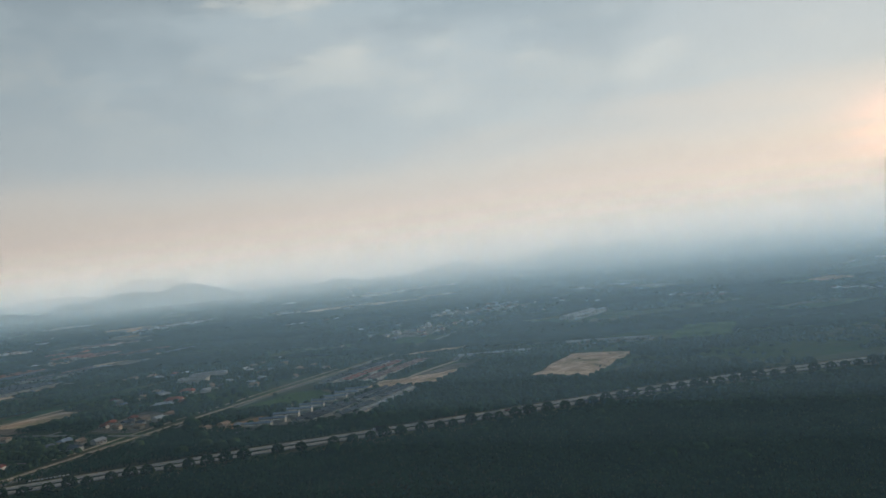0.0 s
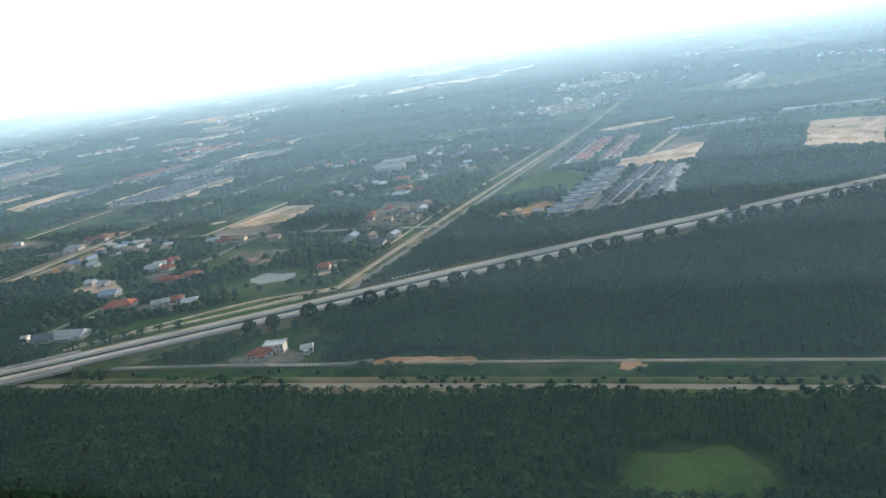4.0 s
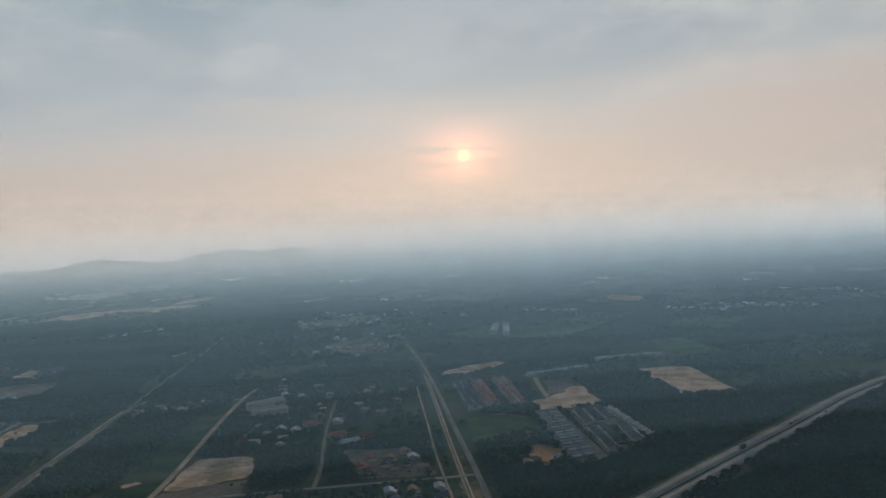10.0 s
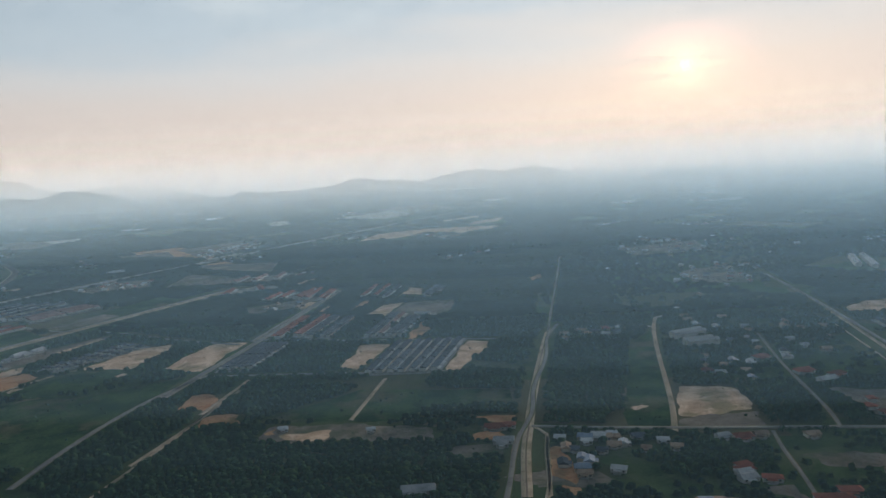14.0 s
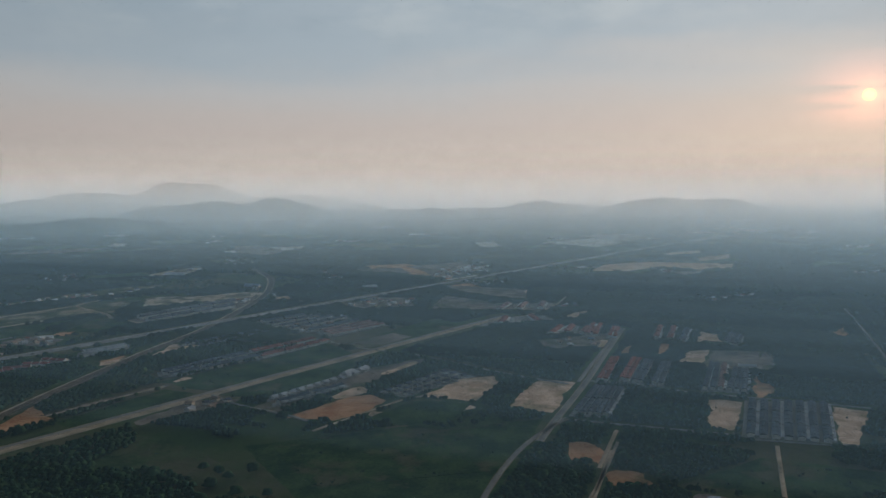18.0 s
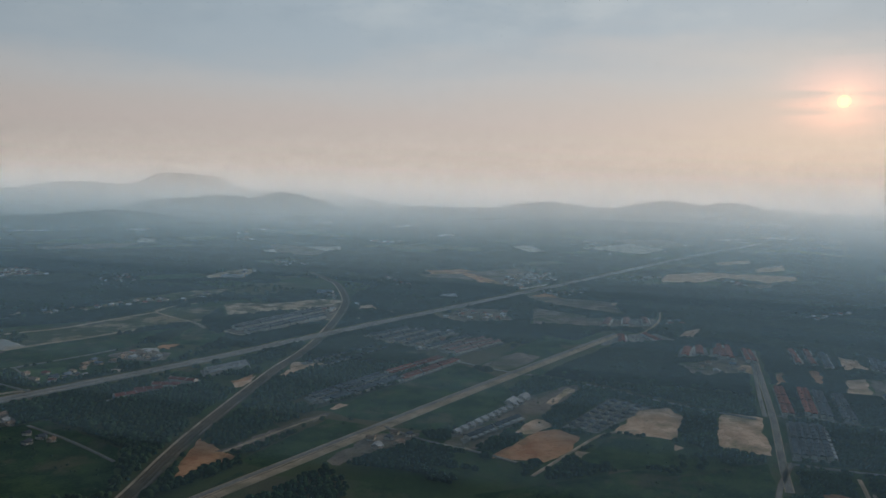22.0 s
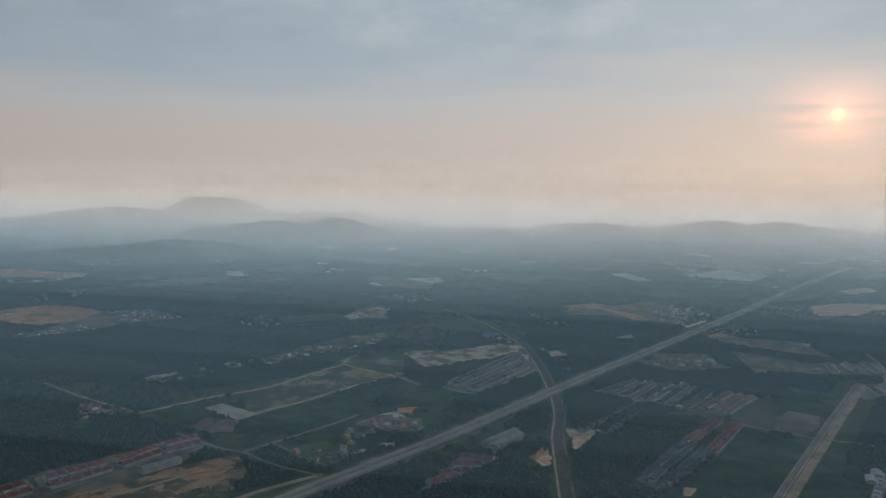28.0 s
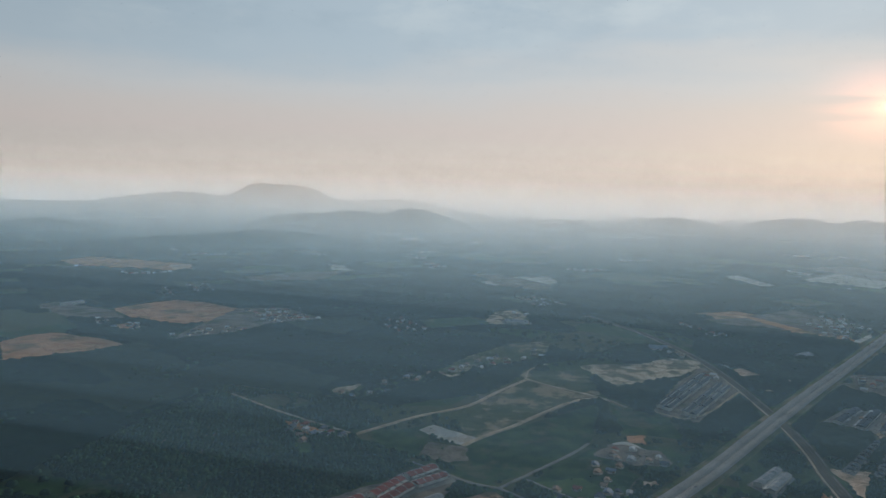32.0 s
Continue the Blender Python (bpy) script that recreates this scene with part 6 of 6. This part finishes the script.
def hill(x, y, height, wide, deep, seed):
    """A wooded hill with a ragged crest."""
    n, rng = 48, np.random.default_rng(seed)
    u, v = np.meshgrid(np.linspace(-1, 1, n), np.linspace(-1, 1, n))
    ph = rng.uniform(0, 6, 6)
    rough = 0.22 * np.sin(5 * u + ph[0]) + 0.1 * np.sin(11 * u + 4 * v + ph[1]) + 0.035 * np.sin(19 * u - 9 * v + ph[2]) + 0.1 * np.sin(6 * v + ph[3])
    rough = rough * (0.45 if height > 120 else 1.0)
    base = np.clip(1 - (u * u + v * v), 0, 1)
    z = height * (base ** (1.9 if height > 120 else 1.2) * (1 + rough) / (1 + rough[n // 2, n // 2]) + 0.012 * rng.normal(0, 1, u.shape) * (base > 0.02)) - 8 * (base < 0.02)
    z = z + 0.9 * sink(x, y) * np.sqrt(base)
    a = math.atan2(-(x + 1000), y)
    px, py = u * wide, v * deep
    vx, vy = x + px * math.cos(a) - py * math.sin(a), y + px * math.sin(a) + py * math.cos(a)
    i = (np.arange(n - 1)[:, None] * n + np.arange(n - 1)).ravel()
    tagged(new("hill", mesh("hill", np.c_[vx.ravel(), vy.ravel(), z.ravel()], np.c_[i, i + 1, i + n + 1, i + n], "canopy")), "low wooded hill fading into haze", "hill", "hills on the horizon", "structure")


def shade_tree(r2):
    """A broad roadside tree: trunk, limbs and a round crown of many small leaf clumps."""
    bm = bmesh.new()
    bmesh.ops.create_cone(bm, segments=8, radius1=0.45, radius2=0.25, depth=4.5, matrix=Matrix.Translation((0, 0, 2.0)))
    for i in range(5):
        a = 6.28 * i / 5
        bmesh.ops.create_cone(bm, segments=5, radius1=0.2, radius2=0.07, depth=5, matrix=Matrix.Translation((math.cos(a) * 1.6, math.sin(a) * 1.6, 5.6)) @ Euler((0, 0.7, a)).to_matrix().to_4x4())
    base = tagged(new("roadside_tree", from_bm("trunk", bm, "bark")), "round dark green tree beside the expressway", "tree", "expressway trees")
    base.data.name = "trunk"
    v, f = [], []
    for i in range(230):
        a, u = r2.uniform(0, 6.28), r2.uniform(-0.55, 1)
        r = 5.0 * math.sqrt(1 - u * u) * r2.uniform(0.8, 1.02)
        c = Vector((math.cos(a) * r, math.sin(a) * r, 6.4 + 4.4 * u * r2.uniform(0.8, 1.05)))
        k = len(v)
        for j in range(4):
            v.append(c + Vector((r2.uniform(-1, 1), r2.uniform(-1, 1), r2.uniform(-0.9, 0.9))) * 1.15)
        f += [(k, k + 1, k + 2), (k, k + 2, k + 3), (k, k + 3, k + 1), (k + 1, k + 3, k + 2)]
    part("crown", mesh("crown", [tuple(p) for p in v], f, "leaf"), base)
    return base


def line_trees():
    """Trees along the near side of the expressway."""
    r2 = random.Random(8)
    kinds = [shade_tree(r2) for _ in range(3)]
    line = next(l for l, r in LINES if r == 31 / 2 + 9)
    used, s = set(), 0.0
    for i in range(len(line) - 1):
        d = line[i + 1] - line[i]
        n = np.array((-d[1], d[0])) / np.hypot(*d)
        n = n if n[1] < 0 else -n
        if line[i][0] < -440 or near_line(RIVER, line[i:i + 1, 0], line[i:i + 1, 1], 40)[0] or r2.random() < 0.1:
            continue
        p = line[i] + n * (21 + r2.uniform(-1.5, 1.5)) + d * r2.uniform(-0.2, 0.2)
        k = r2.randrange(3)
        m = spot(p[0], p[1], 0.3, r2.uniform(0, 360)) @ Matrix.Scale(1.0, 4)
        ob = kinds[k] if k not in used else copy_thing(kinds[k], m)
        used.add(k)
        ob.matrix_basis = m @ Matrix.Scale(r2.uniform(0.8, 1.1), 4)



def traffic():
    r2 = random.Random(12)
    for reach, top, count in ((31 / 2 + 9, 3.5, 12), (32 / 2 + 9, 0.9, 10)):
        line = next(l for l, r in LINES if r == reach)
        for _ in range(count):
            i = r2.randrange(int(len(line) * 0.1), int(len(line) * 0.85))
            d = line[i + 1] - line[i]
            n = np.array((-d[1], d[0])) / np.hypot(*d)
            side = r2.choice((5.2, 9.4, -5.2, -9.4))
            p = line[i] + n * side
            vehicle("car" if r2.random() < 0.72 else "lorry", r2.choice(("roof_white", "roof_grey", "steel", "roof_red", "rubber")), p[0], p[1], top, math.degrees(math.atan2(d[1], d[0])) + (180 if side > 0 else 0))


def settlements():
    """Far villages: hundreds of small gabled houses in loose clusters, seen as pale and reddish specks."""
    rng = np.random.default_rng(17)
    box_v = np.array([(x, y, z) for z in (0.0, 4.0) for x, y in ((-6, -4.5), (6, -4.5), (6, 4.5), (-6, 4.5))])
    box_f = [(0, 1, 5, 4), (1, 2, 6, 5), (2, 3, 7, 6), (3, 0, 4, 7)]
    roof_v = np.array([(x, y, z) for x in (-6.6, 6.6) for y, z in ((-5.2, 3.7), (0.0, 6.4), (5.2, 3.7))])
    roof_f = [(0, 3, 4, 1), (1, 4, 5, 2)]
    places = [np.array(FAR_HOUSES)]
    for _ in range(64):
        s, d = rng.uniform(-1600, 4600), rng.uniform(1500, 4700)
        n, a = int(rng.uniform(8, 26)), radians(rng.choice((28, 118)))
        i = np.arange(n)
        u, v = (i % 9) * 19 + rng.normal(0, 4, n), (i // 9) * 34 + rng.normal(0, 6, n)
        cx, cy = s * ALONG.x + d * ACROSS.x, s * ALONG.y + d * ACROSS.y
        x, y = cx + u * math.cos(a) - v * math.sin(a), cy + u * math.sin(a) + v * math.cos(a)
        ok = free(x, y, 6.0)
        if ok.sum() < 5:
            continue
        places.append(np.c_[x[ok], y[ok], np.full(ok.sum(), a)])
        w, h = 9 * 19 + 12, (n // 9) * 34 + 26
        SPARSE.append([(cx + p * math.cos(a) - q * math.sin(a), cy + p * math.sin(a) + q * math.cos(a)) for p, q in ((-14, -22), (w, -22), (w, h), (-14, h))])
    p = np.concatenate(places)
    rng.shuffle(p)
    turn = p[:, 2] + rng.normal(0, 0.12, len(p))
    v, f = scatter(box_v, box_f, p[:, 0], p[:, 1], np.zeros(len(p)), np.ones(len(p)), turn)
    tagged(new("far_houses", mesh("far_houses", v, f, "wall")), "walls of many small distant village houses", "houses", kind="stuff")
    for k, tone in enumerate(("roof_white", "roof_brown", "roof_red", "roof_grey", "roof_white")):
        some = slice(k, None, 5)
        v, f = scatter(roof_v, roof_f, p[some, 0], p[some, 1], np.zeros(len(p[some])), np.ones(len(p[some])), turn[some])
        tagged(new("far_roofs", mesh("far_roofs", v, f, tone)), "gabled roofs of many small distant houses", "roofs", kind="stuff")


traffic()
settlements()
for k, (x, y, height, wide, deep) in enumerate(HILLS):
    hill(x, y, height, wide, deep, k)
woods()
line_trees()


# ---- haze: thin sheets standing in for mist over the plain, sunlight evened out in their colour ----
def haze():
    """Sheets across the view, closer together far off; the nearest are the thinnest."""
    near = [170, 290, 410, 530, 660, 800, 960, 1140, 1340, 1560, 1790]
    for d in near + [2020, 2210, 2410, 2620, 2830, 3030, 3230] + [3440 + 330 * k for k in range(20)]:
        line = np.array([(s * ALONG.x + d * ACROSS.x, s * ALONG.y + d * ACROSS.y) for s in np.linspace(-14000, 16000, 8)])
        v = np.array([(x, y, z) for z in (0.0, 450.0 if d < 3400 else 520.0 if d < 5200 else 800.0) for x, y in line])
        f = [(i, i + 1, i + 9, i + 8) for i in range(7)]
        tagged(new("haze", mesh("haze", v, f, "haze_thin" if d < 600 else "haze" if d < 2000 else "haze_soft" if d < 3400 else "haze_mid" if d < 5200 else "haze_far")), "thin bluish evening haze sheet, darkened upwards to even out sunlight", "haze", kind="stuff")


haze()
